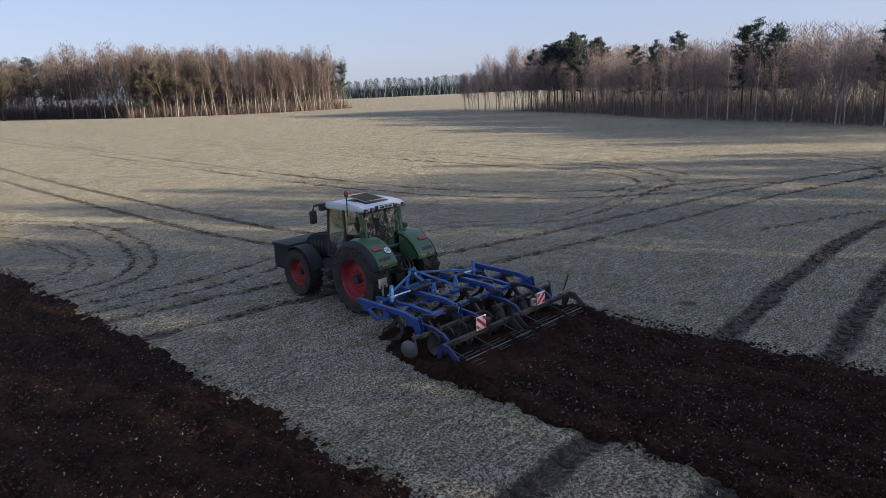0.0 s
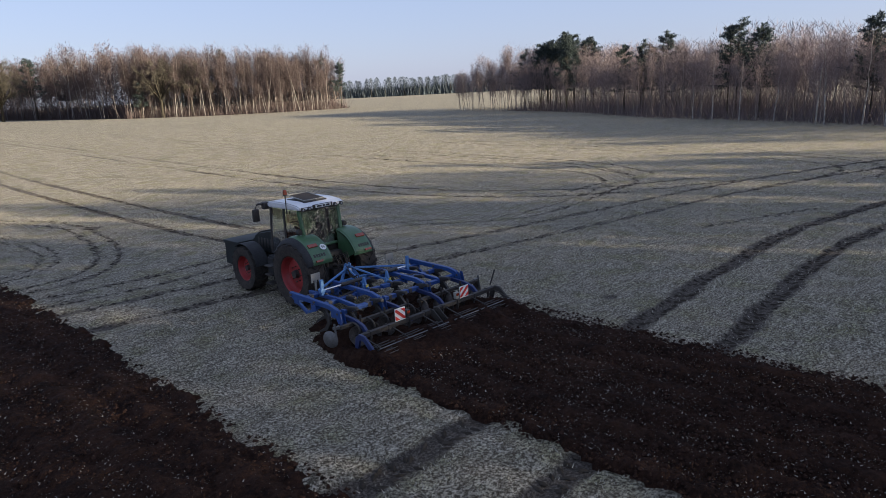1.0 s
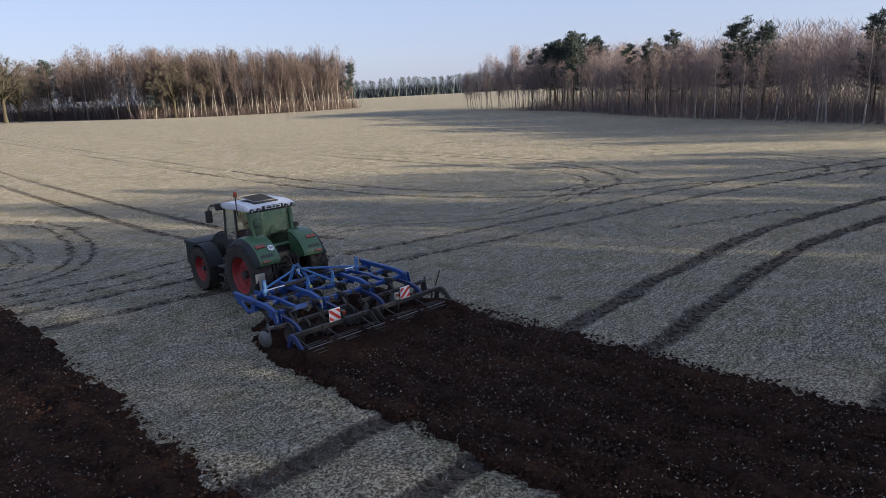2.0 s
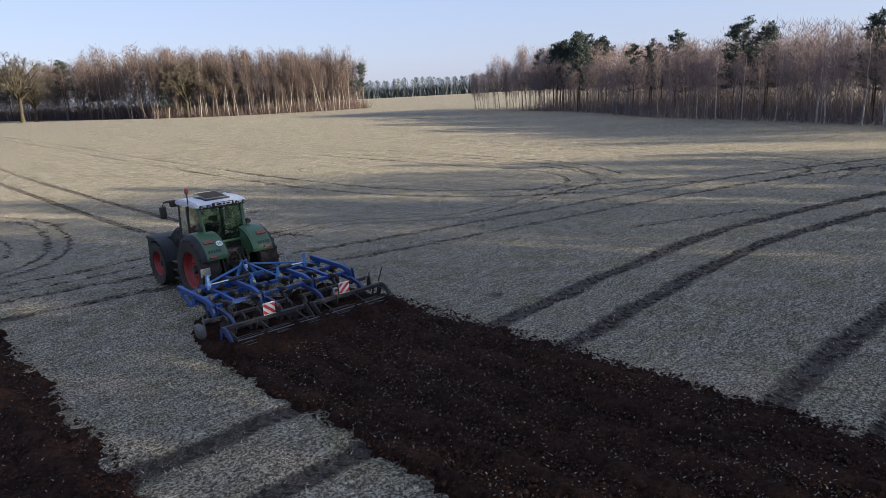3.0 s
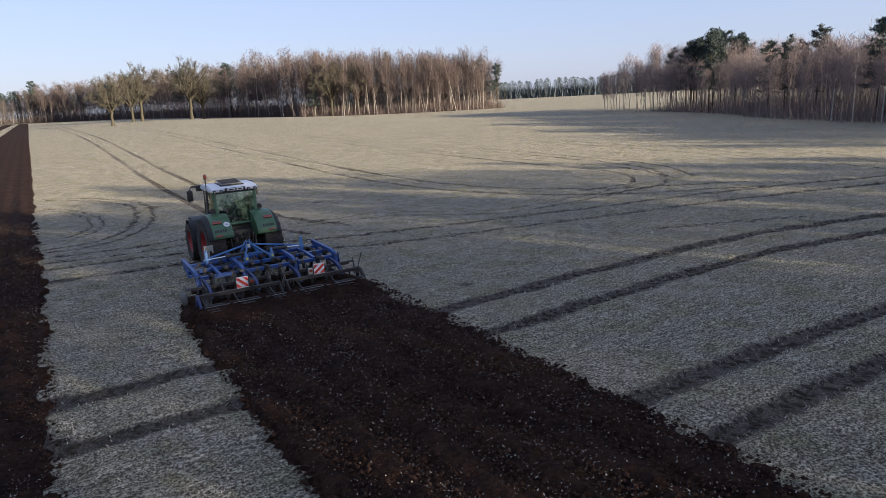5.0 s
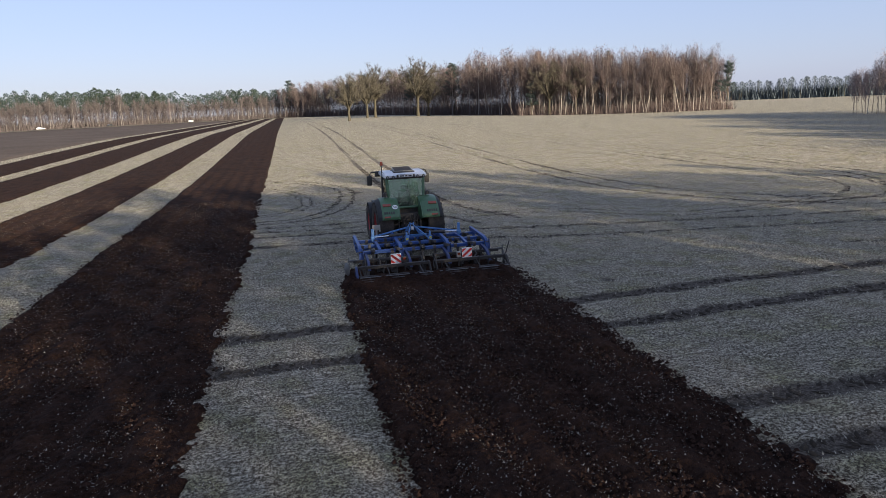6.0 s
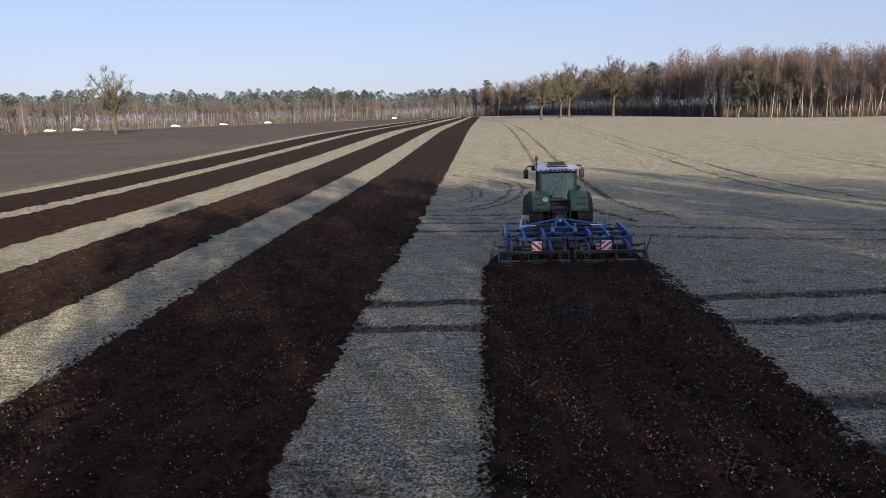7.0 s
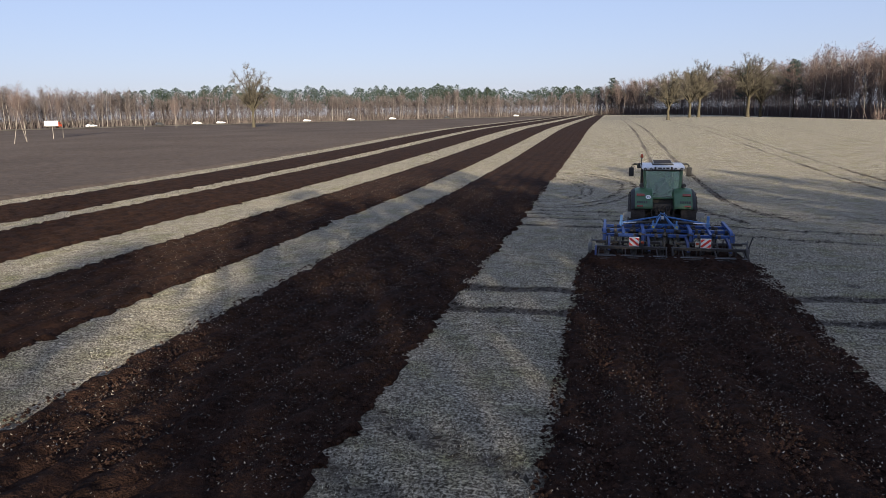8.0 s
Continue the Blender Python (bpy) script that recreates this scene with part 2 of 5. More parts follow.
# Darker bare spots: x, y, radius.
SPOTS = [(16.38, 22.8, 0.26), (22.8, 5.88, 0.34), (19.2, 42.96, 0.3), (21.84, 6.36, 0.26), (24.36, 5.76, 0.22), (25.8, 52.8, 0.4), (30.6, 14.4, 0.3), (11.4, 49.2, 0.4)]


def wear(x, y):
    """How worn the crop is at each place, 0..1."""
    w = np.zeros_like(x)
    for line, half, width, strength in TRACKS:
        p = spline(line, 0.6)
        d = np.gradient(p, axis=0)
        d /= np.linalg.norm(d, axis=1)[:, None]
        nrm = np.stack([-d[:, 1], d[:, 0]], 1)
        for side in ((-1, 1) if half else (0,)):
            q = p + nrm * half * side
            lo, hi = q.min(0) - 1.5, q.max(0) + 1.5
            near = np.nonzero((x > lo[0]) & (x < hi[0]) & (y > lo[1]) & (y < hi[1]))[0]
            for part_ids in np.array_split(near, max(1, len(near) // 40000 + 1)):
                if not len(part_ids):
                    continue
                xx, yy = x[part_ids], y[part_ids]
                best = np.full(len(xx), 9.0)
                along = np.zeros(len(xx))
                for k, (a, b) in enumerate(zip(q[:-1], q[1:])):
                    ab = b - a
                    t = np.clip(((xx - a[0]) * ab[0] + (yy - a[1]) * ab[1]) / (ab @ ab), 0, 1)
                    dd = np.hypot(xx - a[0] - t * ab[0], yy - a[1] - t * ab[1])
                    m = dd < best
                    best[m], along[m] = dd[m], (k + t[m]) * 0.6
                lug = 0.16 * np.sin(along * 2 * math.pi / 0.42 + 9 * best)
                v = strength * (1 + lug) * (1 - step((best - width * 0.36) / (width * 0.34)))
                w[part_ids] = np.maximum(w[part_ids], v)
    for sx, sy, r in SPOTS:
        w = np.maximum(w, 0.9 * (1 - step((np.hypot((x - sx) / 1.4, y - sy) - r * 0.4) / r)))
    return w


# Worked strips: left edge, right edge, start and end along the field, finest cell.
STRIPS = [(8.55, 14.2, -30.0, 27.8, 0.09), (-0.45, 5.35, -30.0, 560.0, 0.095), (-8.4, -3.4, -24.0, 560.0, 0.15), (-18.2, -12.1, -12.0, 560.0, 0.22), (-26.3, -20.4, 0.0, 560.0, 0.28)]


def edge_wobble(y, seed):
    taper = 0.65 * step((y - 25.2) / 2.6) if seed == 0 else (-0.5 * step((y - 25.2) / 2.6) if seed == 1 else 0.0)
    return taper + (1 - 0.75 * step((y - 36) / 40)) * (0.26 * (lattice(y * 0.5, y * 0 + seed, 11) - 0.5) + 0.20 * (lattice(y * 2.7, y * 0 + seed, 12) - 0.5) + 0.20 * (lattice(y * 7, y * 0 + seed, 13) - 0.5) + 0.10 * (lattice(y * 16, y * 0 + seed, 14) - 0.5))


def in_strip(x, y, margin=0.0):
    hit = x < -29.4
    for k, (a, b, y0, y1, c) in enumerate(STRIPS):
        hit |= (x > a + edge_wobble(y, 2 * k) - margin) & (x < b + edge_wobble(y, 2 * k + 1) + margin) & (y > y0) & (y < y1)
    return hit


def land(x, y):
    """Height of the field with its small unevenness."""
    near_ = 1 - step((np.hypot(x - 14, y - 30) - 54) / 40)
    return lie(x, y) + near_ * (0.05 * (lattice(x * 1.3, y * 1.3, 3) - 0.5) + 0.06 * (lattice(x * 2.6, y * 2.6, 5) - 0.5)), near_


xs = np.concatenate([graded(-31, -5.3, 0.4, -3000, -5.3), graded(-5, 56, 0.29, -5, 3000)])
ys = graded(3, 64, 0.29, -1600, 3600, 1.06)
gx, gy = [a.ravel() for a in np.meshgrid(xs, ys)]
worn = wear(gx, gy)
gz, close = land(gx, gy)
gz -= 0.06 * worn * close
gz -= 0.2 * in_strip(gx, gy, -0.3)
me = mesh_np("ground", np.stack([gx, gy, gz], 1), grid_faces(len(xs), len(ys)), M_FROST, True)
me.attributes.new("worn", "FLOAT", "POINT").data.foreach_set("value", worn.astype(np.float32))
ground = tagged(new("ground", me), "frosted short green crop field crossed by wheel tracks", "field", kind="structure")

for k, (a, b, y0, y1, c) in enumerate(STRIPS):
    u = np.linspace(a - 0.35, b + 0.35, int((b - a + 0.7) / c) + 1)
    v = graded(max(6, y0), min(40, y1), c, y0, y1, 1.06) if y1 > 40 else graded(-2, y1, c, y0, y1 + 0.01, 1.06)
    sx, sy = [q.ravel() for q in np.meshgrid(u, v)]
    inside = np.minimum(sx - (a + edge_wobble(sy, 2 * k)), (b + edge_wobble(sy, 2 * k + 1)) - sx)
    rough = (0.07 * (lattice(sx * 2.2, sy * 1.4, 20 + k) - 0.35) + 0.13 * (lattice(sx * 5.5, sy * 4.5, 30 + k) - 0.4) + 0.16 * (lattice(sx * 11, sy * 11, 40 + k) - 0.5)
             + 0.10 * np.sin((sx - a) * 2 * math.pi / 0.95)) * (1 - 0.8 * step((sy - 38) / 40))
    sz = lie(sx, sy) - 0.12 + 0.03 * step((sy - 38) / 40) + step(inside / 0.22 + 0.35) * (0.17 + rough * 0.55)
    if k == 0:
        sz -= 0.3 * step((sy - (y1 - 0.35)) / 0.3)
        sz += step(inside / 0.5) * (0.24 * np.exp(-((sy - 24.25) / 0.6) ** 2) + 0.06 * step((sy - 24.2) / 0.6))
    me = mesh_np("soil_strip", np.stack([sx, sy, sz], 1), grid_faces(len(u), len(v)), M_SOIL, True)
    tagged(new("soil_strip", me), "strip of freshly worked dark crumbly peat soil", "soil", "worked strips", "structure")


def scatter_tris(name, x, y, z, size, material, rng, lean=0.5, width=0.3):
    """Many single leaves: one narrow triangle each."""
    n = len(x)
    ang = rng.uniform(0, 2 * math.pi, n)
    tilt = rng.uniform(0.1, lean, n) * size
    base = np.stack([x, y, z], 1)
    side = np.stack([np.cos(ang), np.sin(ang), np.zeros(n)], 1) * (size * width)[:, None]
    top = base + np.stack([-np.sin(ang) * tilt, np.cos(ang) * tilt, size], 1)
    v = np.stack([base - side, base + side, top], 1).reshape(-1, 3)
    return mesh_np(name, v, np.arange(3 * n).reshape(-1, 3), material)


rng = np.random.default_rng(4)
n = 700000
bx, by = rng.uniform(-4, 34, n), 0.5 + 31 * rng.uniform(0, 1, n) ** 1.45
keep = ~in_strip(bx, by, 0.05) & (rng.uniform(0, 1, n) > wear(bx, by) * 1.1) & (lattice(bx * 2.1, by * 2.1, 77) > rng.uniform(0.0, 0.5, n))
bx, by = bx[keep], by[keep]
me = scatter_tris("frosted_leaves", bx, by, land(bx, by)[0] - 0.008, rng.uniform(0.30, 1.0, len(bx)) * (0.030 + 0.0010 * by), M_BLADE, rng, 2.0, 0.22)
tagged(new("frosted_leaves", me), "short rime-covered crop leaves on the field", "crop", kind="stuff")


def lug_prints():
    """Pressed lug marks: low dark lumps in two slanted rows along each near rut."""
    q = np.random.default_rng(9)
    out = []
    for line, half, width, strength in TRACKS:
        p = spline(line, 0.22)
        d = np.gradient(p, axis=0)
        d /= np.linalg.norm(d, axis=1)[:, None]
        nrm = np.stack([-d[:, 1], d[:, 0]], 1)
        for side in ((-1, 1) if half else (0,)):
            for row in (-1, 1):
                c = p + nrm * (half * side + row * width * 0.24) + q.normal(0, 0.05, p.shape)
                ang = np.arctan2(d[:, 1], d[:, 0]) + math.pi / 2 - row * 0.6 + q.normal(0, 0.3, len(p))
                ok = (c[:, 1] < 66) & (c[:, 1] > 2) & (c[:, 0] > -1) & (c[:, 0] < 58) & (q.uniform(0, 1, len(p)) < 0.5 + 0.45 * strength)
                out.append(np.column_stack([c, ang])[ok])
    c = np.vstack(out)
    c = c[~in_strip(c[:, 0], c[:, 1], 0.1)]
    n = len(c)
    octa = np.array([(1, 0, 0), (0, 1, 0), (-1, 0, 0), (0, -1, 0), (0, 0, 1)], float)
    f = np.array([(0, 1, 4), (1, 2, 4), (2, 3, 4), (3, 0, 4)])
    v = octa[None] * q.uniform(0.6, 1.3, (n, 5, 1)) * np.array([0.15, 0.055, 0.03])
    ca, sa = np.cos(c[:, 2])[:, None], np.sin(c[:, 2])[:, None]
    v = np.stack([v[..., 0] * ca - v[..., 1] * sa, v[..., 0] * sa + v[..., 1] * ca, v[..., 2]], -1)
    v += np.column_stack([c[:, :2], land(c[:, 0], c[:, 1])[0] - 0.035])[:, None]
    return mesh_np("lug_prints", v.reshape(-1, 3), (f[None] + 5 * np.arange(n)[:, None, None]).reshape(-1, 3), M_PRINT)


tagged(new("lug_prints", lug_prints()), "dark lug prints pressed along the wheel tracks", "tracks", kind="stuff")


def clods(name, count, area, size, material, seed, flat=0.7):
    """Loose lumps: uneven, half sunk."""
    r = np.random.default_rng(seed)
    x, y = r.uniform(area[0], area[1], count), area[2] + (area[3] - area[2]) * r.uniform(0, 1, count) ** 1.3
    y -= r.exponential(2.5, count) * (y < area[2] + 3)
    octa = np.array([(1, 0, -0.3), (0, 1, -0.3), (-1, 0, -0.3), (0, -1, -0.3), (0, 0, 1)], float)
    f = np.array([(0, 1, 4), (1, 2, 4), (2, 3, 4), (3, 0, 4)])
    s = size * r.uniform(0.35, 1, count) ** 1.6
    v = octa[None] * r.uniform(0.55, 1.25, (count, 5, 1)) * s[:, None, None] * np.array([1, 1, flat])
    a = r.uniform(0, 6.28, count)
    ca, sa = np.cos(a)[:, None], np.sin(a)[:, None]
    v = np.stack([v[..., 0] * ca - v[..., 1] * sa, v[..., 0] * sa + v[..., 1] * ca, v[..., 2]], -1)
    v += np.stack([x, y, lie(x, y) + 0.07 + r.uniform(-0.03, 0.05, count)], 1)[:, None]
    me = mesh_np(name, v.reshape(-1, 3), (f[None] + 5 * np.arange(count)[:, None, None]).reshape(-1, 3), material, False)
    return me


for k, (a, b, y0, y1) in enumerate(((8.45, 14.3, 1, 25.0), (-0.55, 5.45, 6, 48), (-8.5, -3.3, 12, 54))):
    tagged(new("soil_clods", clods("soil_clods", (27000, 13500, 2500)[k], (a, b, y0, y1), 0.06, M_CLOD, 50 + k)), "loose dark soil clods on the worked strip", "soil", kind="stuff")
    q = np.random.default_rng(60 + k)
    m = (44000, 34000, 12000)[k]
    fx, fy = q.uniform(a + 0.2, b - 0.2, m), y0 + (y1 - y0) * q.uniform(0, 1, m) ** 1.3
    fy -= q.exponential(2.5, m) * (fy < y0 + 3)
    banded = 0.25 + 0.45 * lattice(fx * 0.9, fy * 0.45, 80 + k) + 0.55 * lattice(fx * 3.3, fy * 0.7, 90 + k) ** 2
    keep = banded > q.uniform(0.1, 1.0, m)
    fx, fy = fx[keep], fy[keep]
    m = len(fx)
    me = scatter_tris("straw_flecks", fx, fy, lie(fx, fy) + q.uniform(0.06, 0.14, m), 0.006 + 0.018 * q.uniform(0, 1, m) ** 2.2, M_STRAW, q, 3.0, 0.72)
    tagged(new("straw_flecks", me), "pale frosted stubble flecks in the dark soil", "stubble", kind="stuff")

# Bare brown field beyond the strips, road and verge at its far side.
u = graded(-72, -29.5, 0.5, -500, -28.9, 1.1)
v = graded(24, 132, 0.6, -70, 600, 1.08)
sx, sy = [q.ravel() for q in np.meshgrid(u, v)]
sz = lie(sx, sy) + 0.02 + 0.10 * lattice(sx * 1.1, sy * 1.1, 71) + 0.05 * lattice(sx * 3, sy * 3, 72) - 0.4 * step((sx + 29.9) / 0.9)
tagged(new("harrowed_field", mesh_np("harrowed_field", np.stack([sx, sy, sz], 1), grid_faces(len(u), len(v)), M_BROWN, True)), "bare dry brown harrowed field", "field", kind="structure")
ROAD = spline([(-235.2, 144), (-216, 228), (-192, 288), (-138, 378), (-57.6, 522), (0, 582), (60, 624)], 6)


def ribbon(name, line, offset, half, z, material):
    d = np.gradient(line, axis=0)
    d /= np.linalg.norm(d, axis=1)[:, None]
    nrm = np.stack([-d[:, 1], d[:, 0]], 1)
    a, b = line + nrm * (offset - half), line + nrm * (offset + half)
    n = len(line)
    pts = np.vstack([np.column_stack([q, lie(q[:, 0], q[:, 1]) + z]) for q in (a, b)])
    f = np.array([(i, i + 1, n + i + 1, n + i) for i in range(n - 1)])
    return mesh_np(name, pts, f, material)


tagged(new("verge", ribbon("verge", ROAD, -2.0, 15.0, 0.22, M_VERGE)), "pale dry grass verge along the far road", "verge", kind="structure")
tagged(new("road", ribbon("road", ROAD, 1.0, 2.8, 0.30, M_ASPHALT)), "narrow grey asphalt country road", "road", kind="structure")


# ---- trees ----
def tube(points, radii, sides):
    """A tapered tube of triangles along points."""
    p = np.array(points, float)
    n = len(p)
    d = np.gradient(p, axis=0)
    d /= np.linalg.norm(d, axis=1)[:, None] + 1e-9
    ref = np.where(np.abs(d[:, 2:3]) > 0.9, np.array([[1.0, 0, 0]]), np.array([[0, 0, 1.0]]))
    s = np.cross(d, ref)
    s /= np.linalg.norm(s, axis=1)[:, None]
    t = np.cross(d, s)
    a = np.arange(sides) * 2 * math.pi / sides
    ring = np.cos(a)[None, :, None] * s[:, None] + np.sin(a)[None, :, None] * t[:, None]
    v = (p[:, None] + ring * np.array(radii)[:, None, None]).reshape(-1, 3)
    f = []
    for i in range(n - 1):
        for j in range(sides):
            k = (j + 1) % sides
            f += [(i * sides + j, i * sides + k, (i + 1) * sides + k), (i * sides + j, (i + 1) * sides + k, (i + 1) * sides + j)]
    return v, np.array(f)


def joined(parts):
    vs, fs, o = [], [], 0
    for v, f in parts:
        vs.append(v)
        fs.append(f + o)
        o += len(v)
    return np.vstack(vs), np.vstack(fs)


def slivers(starts, dirs, widths, r):
    """Thin twigs, one long triangle each."""
    n = len(starts)
    side = np.cross(dirs, r.normal(size=(n, 3)))
    side /= np.linalg.norm(side, axis=1)[:, None] + 1e-9
    side *= widths[:, None]
    v = np.stack([starts - side, starts + side, starts + dirs], 1).reshape(-1, 3)
    return v, np.arange(3 * n).reshape(-1, 3)


def limb(start, way, length, r, bend=0.25, up=0.15, n=5):
    p, d = [np.array(start, float)], np.array(way, float)
    for _ in range(n - 1):
        d = d + r.normal(0, bend, 3) * 0.5 + np.array([0, 0, up])
        d /= np.linalg.norm(d)
        p.append(p[-1] + d * length / (n - 1))
    return np.array(p)


def way_out(az, pitch):
    return np.array([math.cos(az) * math.cos(pitch), math.sin(az) * math.cos(pitch), math.sin(pitch)])


def twigs_on(path, count, length, width, r, up=0.3, droop=0.0, loose=0.0):
    t = r.uniform(0.25, 1, count) * (len(path) - 1)
    i = np.minimum(t.astype(int), len(path) - 2)
    q = path[i] + (path[i + 1] - path[i]) * (t - i)[:, None] + r.normal(0, 1, (count, 3)) * loose
    d = (path[i + 1] - path[i])
    d = d / (np.linalg.norm(d, axis=1)[:, None] + 1e-9)
    d = d * 0.5 + r.normal(0, 0.65, (count, 3)) + np.array([0, 0, up - droop])
    d /= np.linalg.norm(d, axis=1)[:, None]
    return slivers(q, d * (length * r.uniform(0.5, 1.2, count))[:, None], np.full(count, width), r)


def birch(seed, height=14.0, far=0, stout=1.0):
    """Slender bare birch: pale trunk, steep limbs, a rounded haze of fine twigs."""
    r = np.random.default_rng(seed)
    lean = r.normal(0, 0.05, 2)
    k = np.linspace(0, 1, 8)
    path = np.stack([lean[0] * k * height + r.normal(0, 0.16, 8) * k, lean[1] * k * height + r.normal(0, 0.16, 8) * k, k * height * 0.97], 1)
    trunk = [tube(path, 0.085 * stout * (1 - k * 0.86) * height / 14, 5)]
    crown = []
    limbs, twigs, wide, long_ = ((18, 100, 0.018, 0.040), (15, 92, 0.021, 0.038), (9, 56, 0.045, 0.045))[far]
    spread = r.uniform(0.13, 0.19)
    for j in range(limbs):
        h = r.uniform(0.24, 0.80)
        i = min(int(h * 7), 6)
        q = path[i] + (path[i + 1] - path[i]) * (h * 7 - i)
        top = r.uniform(max(h + 0.12, 0.5), 1.0)
        a = j * 2.4 + r.uniform(-0.5, 0.5)
        out = height * spread * math.sqrt(max(0.04, 1 - ((top - 0.66) / 0.37) ** 2)) * r.uniform(0.45, 1.1)
        aim = np.array([path[-1][0] * top + math.cos(a) * out, path[-1][1] * top + math.sin(a) * out, top * height])
        u = np.linspace(0, 1, 5)[:, None]
        lp = q + (aim - q) * u + r.normal(0, 0.014 * height, (5, 3)) * u
        lp[1:4, :2] += (aim - q)[:2] * 0.10
        crown.append(tube(lp, np.linspace(0.030, 0.007, 5) * height / 14, 3))
        crown.append(twigs_on(lp, twigs, height * long_, wide, r, 0.25, 0.05, height * 0.026))
    crown.append(twigs_on(path[3:], twigs * 2, height * long_ * 0.8, wide, r, 0.25, 0.0, height * 0.025))
    return joined(trunk), joined(crown)


def oak(seed, height=18.0, dense=1.0):
    """Broad bare field oak: stout trunk, crooked limbs, dense twigs."""
    r = np.random.default_rng(seed)
    fork = height * r.uniform(0.28, 0.36)
    k = np.linspace(0, 1, 6)
    path = np.stack([r.normal(0, 0.12, 6) * k, r.normal(0, 0.12, 6) * k, k * fork], 1)
    rad = height / 18 * (0.40 + 0.30 * (1 - k) ** 4)
    trunk, crown = [tube(path, rad, 9)], []
    heart = np.array([0, 0, height * 0.66])
    for j in range(17):
        el = -0.5 + 1.9 * j / 16
        aim = heart + way_out(j * 2.4 + r.uniform(-0.4, 0.4), el) * height * r.uniform(0.84, 1.0) * np.array([0.46, 0.46, 0.32])
        foot = path[-1] - np.array([0, 0, r.uniform(0, fork * 0.22)])
        u = np.linspace(0, 1, 8)[:, None]
        top = foot + (aim - foot) * u + np.array([0, 0, height * 0.06]) * np.sin(u * math.pi) + r.normal(0, 0.022 * height, (8, 3)) * u
        trunk.append(tube(top, np.linspace(0.27, 0.05, 8) * height / 18, 5))
        for m in range(18):
            i = r.integers(2, 8)
            w2 = (top[i] - top[i - 1]) / np.linalg.norm(top[i] - top[i - 1]) * 0.6 + (top[i] - heart) / height + r.normal(0, 0.55, 3)
            sub = limb(top[i], w2 / np.linalg.norm(w2), height * r.uniform(0.07, 0.14), r, 0.5, 0.02)
            crown.append(tube(sub, np.linspace(0.075, 0.018, 5) * height / 18, 3))
            crown.append(twigs_on(sub, int(36 * dense), height * 0.044, 0.027, r, 0.0, 0.0, height * 0.012))
    return joined(trunk), joined(crown)


def pine(seed, height=16.0, low=0.3, dense=1.0):
    """Scots pine: ragged layers of needle tufts on a bare lower trunk."""
    r = np.random.default_rng(seed)
    k = np.linspace(0, 1, 7)
    path = np.stack([r.normal(0, 0.15, 7) * k, r.normal(0, 0.15, 7) * k, k * height], 1)
    trunk, crown = [tube(path, 0.17 * (1 - 0.85 * k), 6)], []
    for h in r.uniform(low, 1.0, int(40 * dense)):
        i = min(int(h * 6), 5)
        q = path[i] + (path[i + 1] - path[i]) * (h * 6 - i)
        reach = height * 0.29 * (1.12 - 0.85 * (h - low) / (1 - low)) * r.uniform(0.5, 1.1)
        lp = limb(q, way_out(r.uniform(0, 6.28), r.uniform(-0.1, 0.45)), reach, r, 0.2, 0.12, 4)
        trunk.append(tube(lp, np.linspace(0.05, 0.015, 4), 3))
        m = int(66 * dense)
        t = r.uniform(0.35, 1.0, m) * 3
        j = np.minimum(t.astype(int), 2)
        c = lp[j] + (lp[j + 1] - lp[j]) * (t - j)[:, None] + r.normal(0, 0.22, (m, 3)) * np.array([1.3, 1.3, 0.5])
        d = r.normal(0, 1, (m, 3)) + np.array([0, 0, 0.5])
        d *= (r.uniform(0.28, 0.55, m) / np.linalg.norm(d, axis=1))[:, None]
        crown.append(slivers(c, d, r.uniform(0.05, 0.10, m), r))
    return joined(trunk), joined(crown)


def far_pine(seed, height=16.0, low=0.5):
    """Pine for the far woods: bare trunk, broad tufts."""
    r = np.random.default_rng(seed)
    k = np.linspace(0, 1, 4)
    path = np.stack([r.normal(0, 0.2, 4) * k, r.normal(0, 0.2, 4) * k, k * height], 1)
    m = 230
    h = low + (1 - low) * r.uniform(0, 1, m) ** 0.8
    a, q = r.uniform(0, 6.28, m), height * 0.20 * np.sqrt(np.clip(1.02 - ((h - low) / (1 - low)) ** 2.2, 0.02, 1)) * np.sqrt(r.uniform(0.05, 1, m))
    c = np.stack([np.cos(a) * q, np.sin(a) * q, h * height], 1)
    d = r.normal(0, 1, (m, 3)) + np.array([0, 0, 0.4])
    d *= (r.uniform(0.5, 0.95, m) / np.linalg.norm(d, axis=1))[:, None]
    return tube(path, 0.2 * (1 - 0.8 * k), 4), slivers(c, d, r.uniform(0.14, 0.28, m), r)


def tree_meshes(kind, built, bark, leaf):
    (tv, tf), (cv, cf) = built
    return (mesh_np(kind + "_trunk", tv, tf, bark, True), mesh_np(kind + "_crown", cv, cf, leaf))


